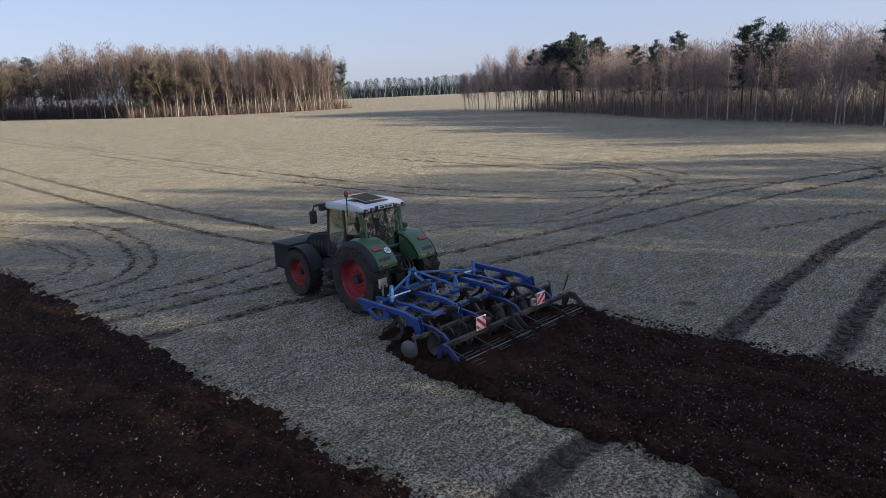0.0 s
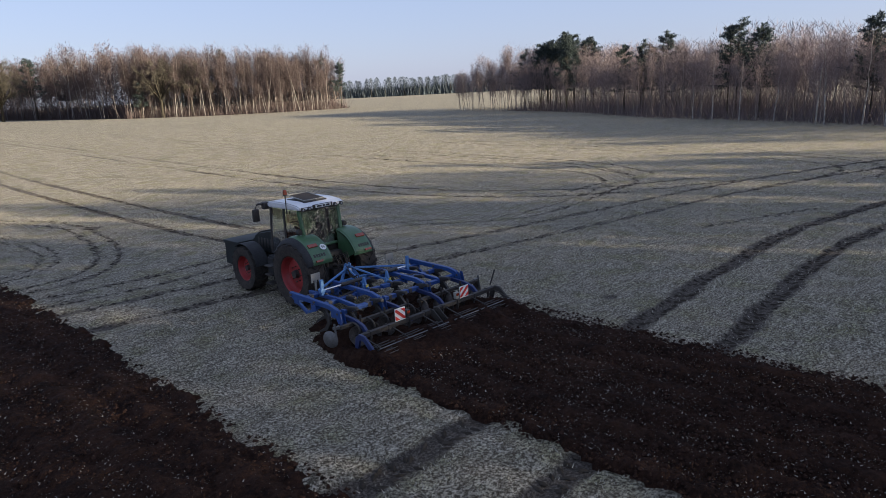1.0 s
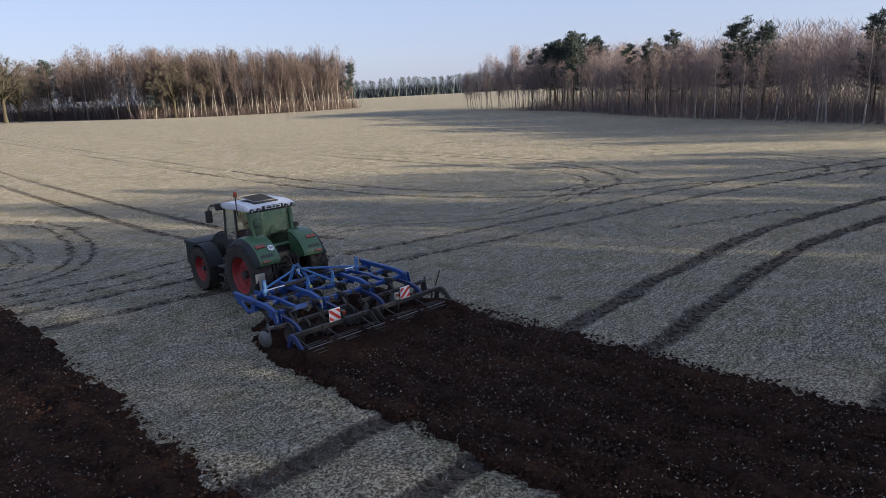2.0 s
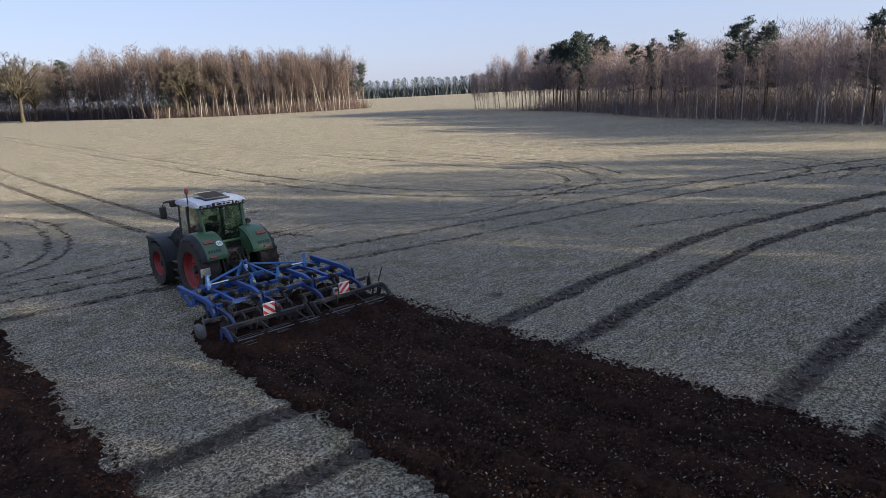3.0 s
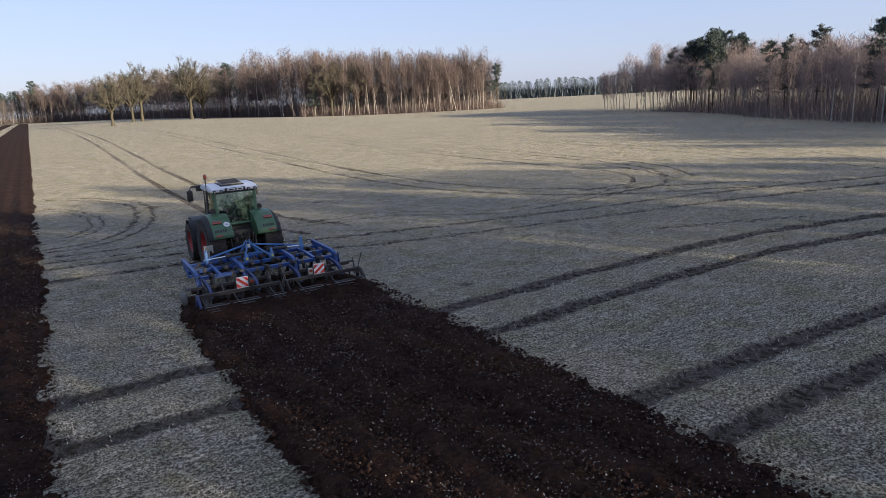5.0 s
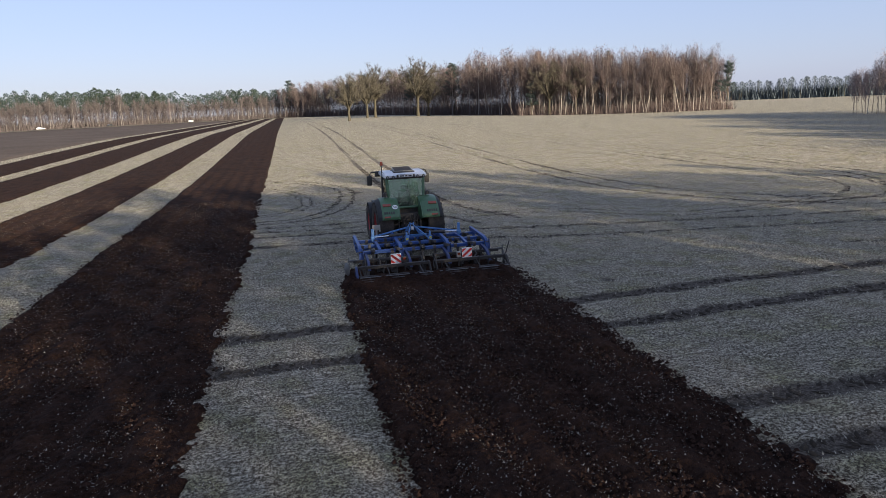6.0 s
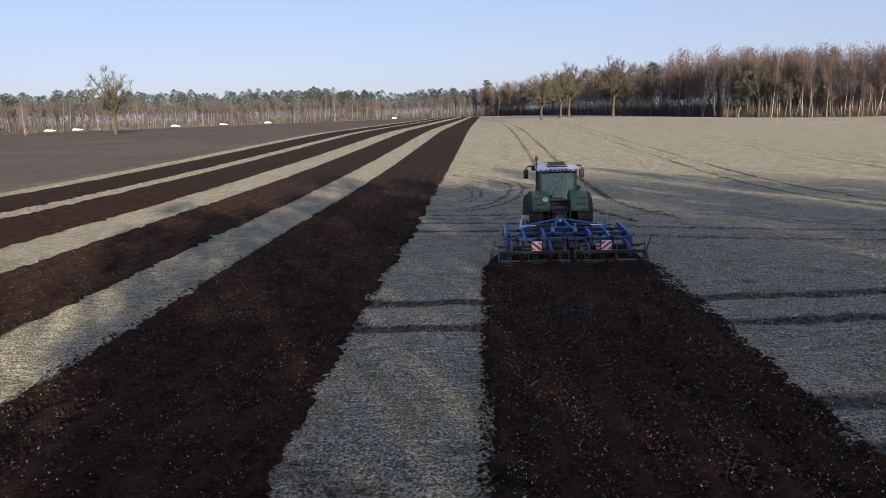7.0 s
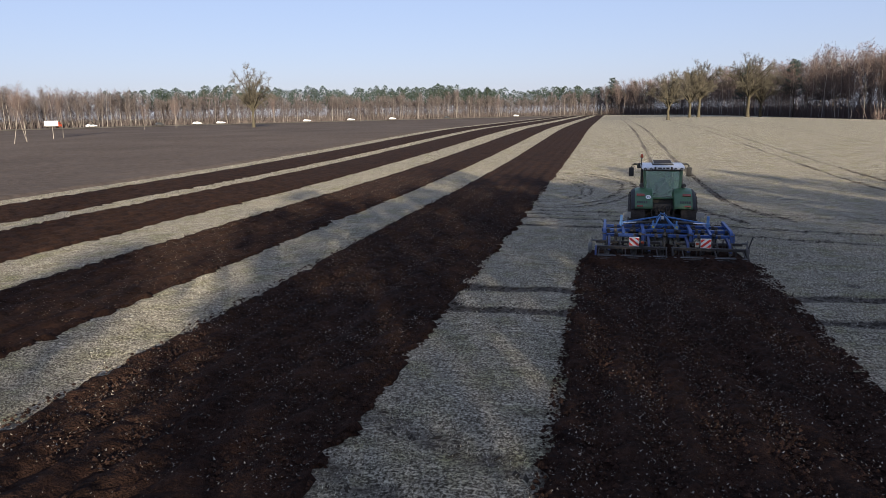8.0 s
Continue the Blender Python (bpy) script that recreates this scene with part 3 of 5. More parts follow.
BIRCHES = [birch(100 + i) for i in range(6)]
FAR_BIRCHES = [birch(120 + i, 14.0, 1) for i in range(6)]
HAZE_BIRCHES = [birch(140 + i, 14.0, 2) for i in range(5)]
WHITE_STEMS = [birch(160 + i, 14.0, 1, 1.6) for i in range(3)]
OAKS = [oak(200 + i, 18.0) for i in range(4)]
PINES = [pine(300 + i, 16.0, 0.33, 1.3) for i in range(4)]
FAR_PINES = [far_pine(400 + i) for i in range(4)]
LOW_PINES = [far_pine(420 + i, 16.0, 0.42) for i in range(4)]
KINDS = {
    "far_pine": ([tree_meshes("pine", b, M_BARK, M_NEEDLE) for b in FAR_PINES], 16.0, "dark green pine with ragged needle layers", FAR_PINES),
    "haze_birch": ([tree_meshes("birch", b, M_BIRCH, M_TWIG_GREY) for b in HAZE_BIRCHES], 14.0, "bare birch with a pale trunk and grey-brown twigs", HAZE_BIRCHES),
    "low_pine": ([], 16.0, "", LOW_PINES),
    "white_birch": ([tree_meshes("birch", b, M_WHITEBARK, M_TWIG_RED) for b in WHITE_STEMS], 14.0, "bare birch with a clean white trunk", WHITE_STEMS),
    "far_birch": ([tree_meshes("birch", b, M_BIRCH, M_TWIG_GREY) for b in FAR_BIRCHES], 14.0, "bare birch with a pale trunk and grey-brown twigs", FAR_BIRCHES),
    "birch": ([tree_meshes("birch", b, M_BIRCH, M_TWIG_RED) for b in BIRCHES], 14.0, "bare birch with a pale trunk and reddish twigs", BIRCHES),
    "oak": ([tree_meshes("oak", b, M_BARK, M_OAKTWIG) for b in OAKS], 18.0, "bare old oak with a stout trunk and spreading crown", OAKS),
    "pine": ([tree_meshes("pine", b, M_BARK, M_NEEDLE) for b in PINES], 16.0, "dark green pine with ragged needle layers", PINES),
}


def plant(kind, x, y, height, r, group="", label=""):
    """One tree as a thing: trunk and crown under an Empty at its base."""
    meshes, base_h, text, _ = KINDS[kind]
    t_me, c_me = meshes[r.integers(len(meshes))]
    root = new(kind.split("_")[-1] + "_tree")
    root.empty_display_size = 0.5
    s = height / base_h
    root.matrix_world = Matrix.Translation((x, y, float(lie(x, y)) - 0.05)) @ Matrix.Rotation(r.uniform(0, 6.28), 4, "Z") @ Matrix.Diagonal((s * r.uniform(0.9, 1.15), s * r.uniform(0.9, 1.15), s, 1))
    tagged(root, label or text, "tree", group)
    for nm, me_ in (("trunk", t_me), ("crown", c_me)):
        o = new(nm, me_)
        o.parent = root
    return root


def wood(name, places, label, r, bark=None, twig=None, needle=None):
    """Trees too many to count: the trunks in one mesh and the twigs in another, by kind."""
    bins = {}
    for kind, x, y, h in places:
        built = KINDS[kind][3]
        (tv, tf), (cv, cf) = built[r.integers(len(built))]
        s = h / KINDS[kind][1]
        a = r.uniform(0, 6.28)
        rot = np.array([[math.cos(a), -math.sin(a), 0], [math.sin(a), math.cos(a), 0], [0, 0, 1]]) * s
        at = np.array([x, y, float(lie(x, y)) - 0.05])
        bins.setdefault((kind, 0), []).append((tv @ rot.T + at, tf))
        bins.setdefault((kind, 1), []).append((cv @ rot.T + at, cf))
    mats = {("birch", 0): M_BIRCH, ("birch", 1): M_TWIG_RED, ("oak", 0): M_BARK, ("oak", 1): M_TWIG, ("pine", 0): M_BARK, ("pine", 1): M_NEEDLE, ("low_pine", 0): M_BARK, ("low_pine", 1): needle or M_NEEDLE_FAR, ("far_birch", 0): bark or M_BIRCH, ("far_birch", 1): twig or M_TWIG_GREY, ("haze_birch", 0): bark or M_BIRCH_FAR, ("haze_birch", 1): twig or M_TWIG_RED, ("far_pine", 0): M_BARK, ("far_pine", 1): M_NEEDLE_FAR}
    for key, parts in bins.items():
        v, f = joined(parts)
        tagged(new(name, mesh_np(name, v, f, mats[key])), label, "woodland", kind="stuff")


def along(line, gap, depth, rows, r, jitter=0.7):
    """Places in a belt on the left-hand side of a line."""
    p = spline(line, 1.0)
    d = np.gradient(p, axis=0)
    d /= np.linalg.norm(d, axis=1)[:, None]
    nrm = np.stack([-d[:, 1], d[:, 0]], 1)
    out = []
    for k in range(rows):
        for i in np.arange(r.uniform(0, gap), len(p) - 1, gap * (1 + 0.15 * k)):
            q = p[int(i)] + nrm[int(i)] * (depth * k / max(1, rows - 1)) + r.normal(0, jitter, 2) * gap * 0.5
            out.append((k, q[0], q[1], i / len(p)))
    return out


def brush(name, line, width, height, count, r, material, label, thick, bias=3.0, lean=0.16, branchy=False):
    """Undergrowth: dense low twigs along a wood's edge; branchy: short sprays up to the given height."""
    p = spline(line, 1.0)
    d = np.gradient(p, axis=0)
    d /= np.linalg.norm(d, axis=1)[:, None]
    i = r.integers(0, len(p), count)
    off = r.uniform(0.25 if branchy else 0, 1, count) * width
    q = p[i] + np.stack([-d[i, 1], d[i, 0]], 1) * off[:, None] + r.normal(0, 0.4, (count, 2))
    base = np.column_stack([q, lie(q[:, 0], q[:, 1]) - 0.05])
    up = r.normal(0, lean, (count, 3))
    up[:, 2] = 1
    if branchy:
        base[:, 2] += height * (1 + 0.16 * np.sin(i * 0.13) + 0.12 * np.sin(i * 0.41 + 1)) * r.uniform(0, 1, count) ** bias
        v, f = slivers(base, up * r.uniform(0.5, 1.5, count)[:, None] * (0.5 + 0.04 * height), np.full(count, thick), r)
    else:
        v, f = slivers(base, up * (height * r.uniform(0.25, 1.0, count) ** bias)[:, None], np.full(count, thick), r)
    tagged(new(name, mesh_np(name, v, f, material)), label, "undergrowth", kind="stuff")


r = np.random.default_rng(21)
# Edges of the woods; the wood lies on the left-hand side of each line.
RIGHT_EDGE = [(36, -64.4), (57.6, -26), (72, 10), (79.8, 28), (88.2, 45.4), (96.6, 66.4), (112.8, 89.2), (123.6, 113.2), (130.8, 138.4)]
RIGHT_EDGE = RIGHT_EDGE[::-1]
LEFT_EDGE = [(98.4, 270.4), (120, 248.8), (140.4, 232), (165.6, 226)]
LEFT_BACK = [(2.4, 600), (43.2, 542.4), (69.6, 468), (86.4, 372), (98.4, 266.4)]
WHITE_BIRCHES = [(90.6, 54.6, 8), (89.4, 51.4, 8.5), (87.6, 47.2, 8), (85.6, 42.4, 8.5), (82.9, 37.0, 10), (82.4, 36.0, 9), (80.4, 31.9, 9.5), (79.2, 29.6, 10.5)]
DISTANT = [(270, 690), (400, 535), (500, 430), (580, 320)]
BEHIND = [(76, -14), (56, -14), (40, -13), (22, -18), (4, -17), (-14, -13), (-44, -16)]
FAR_LEFT = [(-256.8, 180), (-235.2, 259.2), (-212.4, 312), (-153.6, 402), (-69.6, 547.2), (0, 606), (50, 640)]
places = []
for k, x, y, s in along(RIGHT_EDGE[:7], 2.0, 28, 7, r):
    pines = 0.80 if (0.17 < s < 0.33 or 0.47 < s < 0.53 or 0.65 < s < 0.70 or 0.77 < s < 0.81) and 0 < k < 3 else (0.015 if s > 0.15 else 0.0)
    kind = "pine" if r.uniform() < pines else "birch"
    h = (10.7 + 3.6 * math.exp(-((s - 0.14) / 0.24) ** 2)) * r.uniform(0.78, 1.06) * (1.12 if kind == "pine" else 0.80 if k == 0 else 1)
    if s < 0.06:
        h *= 0.85
    if k > 1:
        kind = ("far_birch" if k < 4 or s > 0.35 else "haze_birch") if kind == "birch" else kind
    if k < 2:
        plant(kind, x, y, h, r, "trees of the shaded wood edge")
    else:
        places.append((kind, x, y, h))
for k, x, y, s in along(RIGHT_EDGE[:8], 4.8, 62, 5, r):
    if k > 1 and 0.14 < s < 0.6:
        places.append(("haze_birch", x, y, 13.0 * r.uniform(0.8, 1.05)))
wood("woodland", places, "leafless birch woodland with a few dark pines", r, None, M_TWIG_RED)
places = []
for k, x, y, s in along(LEFT_EDGE, 2.1, 26, 7, r):
    kind = "pine" if r.uniform() < 0.01 + 0.14 * (s > 0.93) else ("oak" if r.uniform() < 0.04 and k < 2 else "far_birch")
    h = (25.2 - 3.0 * s) * (r.uniform(0.45, 0.95) if k == 0 else r.uniform(0.78, 1.05)) * (1 + 0.05 * math.sin(40 * s))
    if k < 2:
        plant(kind, x, y, h, r, "trees of the sunlit wood edge")
    else:
        places.append(("haze_birch" if k > 3 and kind == "far_birch" else kind, x, y, h))
for k, x, y, s in along(LEFT_BACK, 4.6, 24, 4, r):
    places.append(("pine" if r.uniform() < 0.03 + 0.08 * (1 - s) else "haze_birch", x, y, (28.5 - 2.0 * s) * r.uniform(0.80, 1.06)))
wood("woodland", places, "dense leafless mixed woodland behind the field", r, None, M_TWIG_GREY)


def far_rise(s):
    return 0.80 + 0.32 * min(1.0, 1.5 * s)


def stand(s):
    """Low-frequency change of height along the far wood."""
    return 1 + 0.10 * math.sin(23 * s) + 0.07 * math.sin(61 * s + 1)


places = [("haze_birch", x, y, 16.0 * far_rise(s) * stand(s) * r.uniform(0.7, 1.08)) for k, x, y, s in along(FAR_LEFT, 4.6, 10, 3, r)]
places += [("haze_birch", x, y, r.uniform(14.5, 19.0)) for k, x, y, s in along(FAR_LEFT, 3.2, 22, 4, r) if s < 0.24]
places += [("low_pine", x, y, 20.5 * far_rise(s) * (0.5 + 0.5 * stand(s)) * r.uniform(0.80, 1.05)) for k, x, y, s in along(FAR_LEFT, 2.4, 24, 3, r) if k > 0 and s > 0.22]
wood("far_pine_wood", places, "far pine wood with birches along its edge", r, M_BIRCH_FAR, M_TWIG_FAR)
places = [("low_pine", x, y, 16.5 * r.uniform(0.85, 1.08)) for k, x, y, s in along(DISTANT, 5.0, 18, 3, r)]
wood("distant_wood", places, "distant pine wood beyond the gap, haze in its colour", r, needle=M_NEEDLE_DISTANT)
brush("undergrowth", RIGHT_EDGE[1:7], 24, 4.0, 24000, r, M_TWIG, "leafless undergrowth along the shaded wood, paled for haze", 0.03, 1.6, 0.3)
brush("thicket", RIGHT_EDGE[1:7], 34, 10.0, 50000, r, M_TWIG, "mauve-brown leafless thicket inside the shaded wood, paled for haze", 0.034, 0.9, 0.7, True)
brush("thicket", LEFT_EDGE, 20, 12.0, 26000, r, M_TWIG_GREY, "dense brown leafless thicket of the sunlit wood", 0.07, 0.9, 0.7, True)
brush("undergrowth", LEFT_EDGE, 24, 5.0, 20000, r, M_TWIG_GREY, "grey-brown leafless undergrowth along the sunlit wood", 0.05, 1.5, 0.3)
brush("undergrowth", LEFT_BACK, 20, 7.5, 16000, r, M_TWIG_GREY, "grey-brown leafless undergrowth of the far wood", 0.12, 1.2, 0.3)
brush("thicket", LEFT_BACK, 16, 15.0, 48000, r, M_TWIG_GREY, "dense mauve-brown leafless thicket of the far wood", 0.09, 0.9, 0.7, True)
brush("thicket", FAR_LEFT, 14, 13.0, 64000, r, M_TWIG_FAR, "dense brown leafless thicket along the road", 0.14, 0.9, 0.7, True)
brush("undergrowth", FAR_LEFT, 12, 6.0, 14000, r, M_TWIG_FAR, "low brown leafless growth along the road", 0.20, 1.2, 0.3)
brush("undergrowth", DISTANT, 10, 12.5, 16000, r, M_NEEDLE_DISTANT, "evergreen growth filling the distant wood, haze in its colour", 0.4, 0.8, 0.2)
# Field oaks.
for x, y, h in ((29.5, 257, 16.5), (44, 326, 20), (48.5, 332, 24), (67, 321, 25.5), (73, 326, 20), (-106, 211, 19)):
    plant("oak", x, y, h, r, "old oaks in the open field")
# The wood goes on behind, bare trees between the sun and the near field.
rb = np.random.default_rng(77)
for k, x, y, s in along(BEHIND, 3.2, 28, 6, rb):
    kind = "far_pine" if x > 15 and rb.uniform() < 0.46 else "haze_birch"
    if x > 17 or rb.uniform() < 0.17:
        tall = 3.0 if 30 < x < 64 else 0.0
        plant(kind, x, y, rb.uniform(13.0, 15.5) + tall, rb, "trees behind the near field")
# Unseen thickets added between these trees to thicken the near field's shade.
brush("thicket", [(46, -15), (30, -16), (20, -18)], 14, 11.0, 4500, r, M_TWIG, "unseen leafless thicket added to shade the near field", 0.025, 1.0, 0.3)
brush("thicket", [(80, -14), (56, -14), (40, -13), (25, -17), (19, -18)], 26, 14.5, 8000, r, M_TWIG, "unseen leafless thicket added to shade the near field", 0.05, 0.9, 0.3)
# Loose birches on the near side of the road.
for x, y, h in ((-101, 113, 11.5), (-104, 116, 10.5), (-105, 124, 11), (-108, 130, 10.5), (-99, 108, 10), (-139, 199, 11), (-150, 232, 10.5), (-128, 268, 12), (-170, 262, 13), (-112, 330, 13), (-60, 440, 15)):
    plant("far_birch", x, y, h, r, "loose birches by the road", "bare pale-trunked birch beside the brown field")
# A few clean white birches stand out along the shaded edge.
for x, y, h in WHITE_BIRCHES:
    plant("white_birch", x, y, h, r, "trees of the shaded wood edge", "bare birch with a clean white trunk")


# ---- parts for the machines ----
def part(name, bm, material, parent, label="", smooth=True):
    """Links a bmesh as one mesh object under a thing or a part."""
    me_ = bpy.data.meshes.new(name)
    bmesh.ops.recalc_face_normals(bm, faces=bm.faces)
    bm.to_mesh(me_)
    bm.free()
    me_.materials.append(material)
    if smooth:
        me_.polygons.foreach_set("use_smooth", np.ones(len(me_.polygons), bool))
        me_.set_sharp_from_angle(angle=radians(35))
    o = new(name, me_)
    o.parent = parent
    if label:
        o["label"] = label
    return o


def shared(name, me_, parent, m=None):
    o = new(name, me_)
    o.parent = parent
    if m:
        o.matrix_local = m
    return o


def add_geo(bm, verts, faces):
    vs = [bm.verts.new(v) for v in verts]
    for f in faces:
        bm.faces.new([vs[i] for i in f])
    return vs


def add_box(bm, lo, hi, bevel=0.012):
    tmp = bmesh.new()
    bmesh.ops.create_cube(tmp, size=1)
    for v in tmp.verts:
        v.co = Vector([a + (b - a) * (c + 0.5) for a, b, c in zip(lo, hi, v.co)])
    if bevel:
        bmesh.ops.bevel(tmp, geom=tmp.edges[:], offset=bevel, segments=2, affect="EDGES", profile=0.6)
    merge(bm, tmp)


def merge(bm, tmp, m=None):
    if m:
        tmp.transform(m)
    me_ = bpy.data.meshes.new("tmp")
    tmp.to_mesh(me_)
    tmp.free()
    bm.from_mesh(me_)
    bpy.data.meshes.remove(me_)


def add_bar(bm, a, b, w, h, bevel=0.008):
    """A box beam from a to b, w wide and h high."""
    a, b = Vector(a), Vector(b)
    tmp = bmesh.new()
    bmesh.ops.create_cube(tmp, size=1)
    L_ = (b - a).length
    for v in tmp.verts:
        v.co = Vector((v.co.x * w, v.co.y * L_, v.co.z * h))
    if bevel:
        bmesh.ops.bevel(tmp, geom=tmp.edges[:], offset=bevel, segments=1, affect="EDGES")
    d = (b - a).normalized()
    side = d.cross(Vector((0, 0, 1)))
    side = Vector((1, 0, 0)) if side.length < 1e-4 else side.normalized()
    up = side.cross(d)
    m = Matrix((side, d, up)).transposed().to_4x4()
    m.translation = (a + b) / 2
    merge(bm, tmp, m)


def add_cyl(bm, a, b, r1, r2=None, seg=18):
    v, f = tube([Vector(a), Vector(b)], [r1, r1 if r2 is None else r2], seg)
    vs = add_geo(bm, [tuple(q) for q in v], [tuple(int(i) for i in q) for q in f])
    for k in (0, 1):
        bm.faces.new(vs[k * seg:(k + 1) * seg])


def add_pipe(bm, pts, r_, sides=8, spacing=0.08):
    p = spline(pts, spacing)
    v, f = tube(p, np.full(len(p), r_), sides)
    add_geo(bm, [tuple(q) for q in v], [tuple(int(i) for i in q) for q in f])


def add_prism(bm, profile, x0, x1, bevel=0.02, segments=2):
    """A closed outline in the y-z plane, drawn out from x0 to x1."""
    tmp = bmesh.new()
    a = [tmp.verts.new((x0, y, z)) for y, z in profile]
    b = [tmp.verts.new((x1, y, z)) for y, z in profile]
    n_ = len(profile)
    tmp.faces.new(a)
    tmp.faces.new(b[::-1])
    for i in range(n_):
        tmp.faces.new([a[i], b[i], b[(i + 1) % n_], a[(i + 1) % n_]])
    bmesh.ops.recalc_face_normals(tmp, faces=tmp.faces)
    if bevel:
        bmesh.ops.bevel(tmp, geom=tmp.edges[:], offset=bevel, segments=segments, affect="EDGES", clamp_overlap=True)
    merge(bm, tmp)


def add_lathe(bm, profile, seg=40, axis_x=True):
    """Turns (radius, offset) points round the x axis."""
    n_ = len(profile)
    verts = []
    for k in range(seg):
        a = 2 * math.pi * k / seg
        verts += [(x, r_ * math.cos(a), r_ * math.sin(a)) for r_, x in profile]
    faces = [(k * n_ + i, k * n_ + i + 1, ((k + 1) % seg) * n_ + i + 1, ((k + 1) % seg) * n_ + i) for k in range(seg) for i in range(n_ - 1)]
    add_geo(bm, verts, faces)


def arc(cy, cz, rad, a0, a1, n_):
    return [(cy + rad * math.cos(radians(a0 + (a1 - a0) * i / n_)), cz + rad * math.sin(radians(a0 + (a1 - a0) * i / n_))) for i in range(n_ + 1)]


M_GREEN = mat("green_paint", (0.040, 0.100, 0.042), 0.42, vary=(0.060, 0.128, 0.058), scale=1.5, fine=14, bump=0.0008, bump_scale=60, coat=0.2)
M_GREY = mat("dark_grey_plastic", (0.022, 0.023, 0.025), 0.75, vary=(0.04, 0.04, 0.042), scale=3, fine=30, bump=0.001, bump_scale=200, spec=0.3)
M_HOOD = mat("dark_hood_paint", (0.010, 0.014, 0.015), 0.6, vary=(0.018, 0.022, 0.022), scale=2, fine=18, spec=0.3)
M_BLACK = mat("black_steel", (0.016, 0.015, 0.015), 0.6, vary=(0.045, 0.038, 0.032), scale=4, fine=30, bump=0.001, bump_scale=80)
M_WHITE = mat("white_roof_paint", (0.68, 0.68, 0.70), 0.4, vary=(0.60, 0.60, 0.61), scale=2, fine=20)
M_RUBBER = mat("dusty_rubber", (0.020, 0.018, 0.017), 0.85, vary=(0.055, 0.045, 0.037), scale=3, fine=18, bump=0.003, bump_scale=50, spec=0.3)
M_RED = mat("red_rim_paint", (0.30, 0.020, 0.020), 0.5, vary=(0.20, 0.022, 0.020), scale=4, fine=25)
M_BLUE = mat("blue_frame_paint", (0.014, 0.048, 0.200), 0.45, vary=(0.030, 0.075, 0.225), scale=2, fine=16, bump=0.0008, bump_scale=70)
M_BLUE2 = mat("worn_light_blue_paint", (0.060, 0.160, 0.400), 0.5, vary=(0.12, 0.24, 0.45), scale=2, fine=16)
M_STEEL = mat("worn_tool_steel", (0.045, 0.040, 0.037), 0.6, 0.4, vary=(0.13, 0.11, 0.095), scale=5, fine=30, bump=0.001, bump_scale=60)
M_CHROME = mat("chromed_rod", (0.80, 0.80, 0.80), 0.15, 1.0)
M_PALE = mat("pale_disc_steel", (0.15, 0.148, 0.148), 0.5, 0.4, vary=(0.10, 0.095, 0.09), scale=4, fine=30)
M_BAR = mat("earthy_roller_beam", (0.048, 0.041, 0.034), 0.8, vary=(0.022, 0.018, 0.016), scale=2.5, fine=25, bump=0.002, bump_scale=40)
M_CREAM = mat("cream_plate", (0.30, 0.29, 0.25), 0.6, vary=(0.24, 0.23, 0.20), scale=5, fine=40)
M_YELLOW = mat("yellow_sticker", (0.50, 0.42, 0.06), 0.5, vary=(0.42, 0.36, 0.08), scale=5, fine=40)
M_SIGNRED = mat("signal_red", (0.62, 0.045, 0.030), 0.4, vary=(0.56, 0.05, 0.035), scale=6, fine=40)
M_SIGNWHITE = mat("signal_white", (0.78, 0.78, 0.76), 0.4, vary=(0.70, 0.70, 0.68), scale=6, fine=40)
M_NAVY = mat("dark_blue_paint", (0.012, 0.022, 0.085), 0.5, vary=(0.024, 0.036, 0.110), scale=3, fine=20, bump=0.0008, bump_scale=70)
# Hatch pane: glass tint with the dark trees' reflection put into the colour.
M_HATCH = mat("tinted_pane_with_reflection", (0.026, 0.019, 0.012), 0.6, vary=(0.040, 0.030, 0.020), scale=3, fine=20, spec=0.15)
M_LENS_RED = mat("red_lamp_lens", (0.22, 0.020, 0.010), 0.2, vary=(0.24, 0.05, 0.018), scale=9, fine=50, coat=0.5)
M_LENS = mat("clear_lamp_lens", (0.40, 0.41, 0.42), 0.12, vary=(0.3, 0.31, 0.32), scale=20, fine=60, coat=0.6)
M_SEAT = mat("dark_seat_cloth", (0.022, 0.022, 0.024), 0.9, vary=(0.035, 0.035, 0.037), scale=6, fine=60)
M_CARWHITE = mat("white_car_paint", (0.74, 0.74, 0.74), 0.3, vary=(0.68, 0.68, 0.68), scale=1, fine=8, coat=0.5)
M_CARDARK = mat("dark_car_paint", (0.03, 0.032, 0.037), 0.3, vary=(0.04, 0.042, 0.047), scale=1, fine=8, coat=0.5)


def glass_material():
    m = bpy.data.materials.new("tinted_cab_glass")
    m.use_nodes = True
    b = m.node_tree.nodes["Principled BSDF"]
    b.inputs["Base Color"].default_value = (0.34, 0.54, 0.40, 1)
    b.inputs["Roughness"].default_value, b.inputs["Transmission Weight"].default_value, b.inputs["IOR"].default_value = 0.02, 1.0, 1.8
    return m


M_GLASS = glass_material()


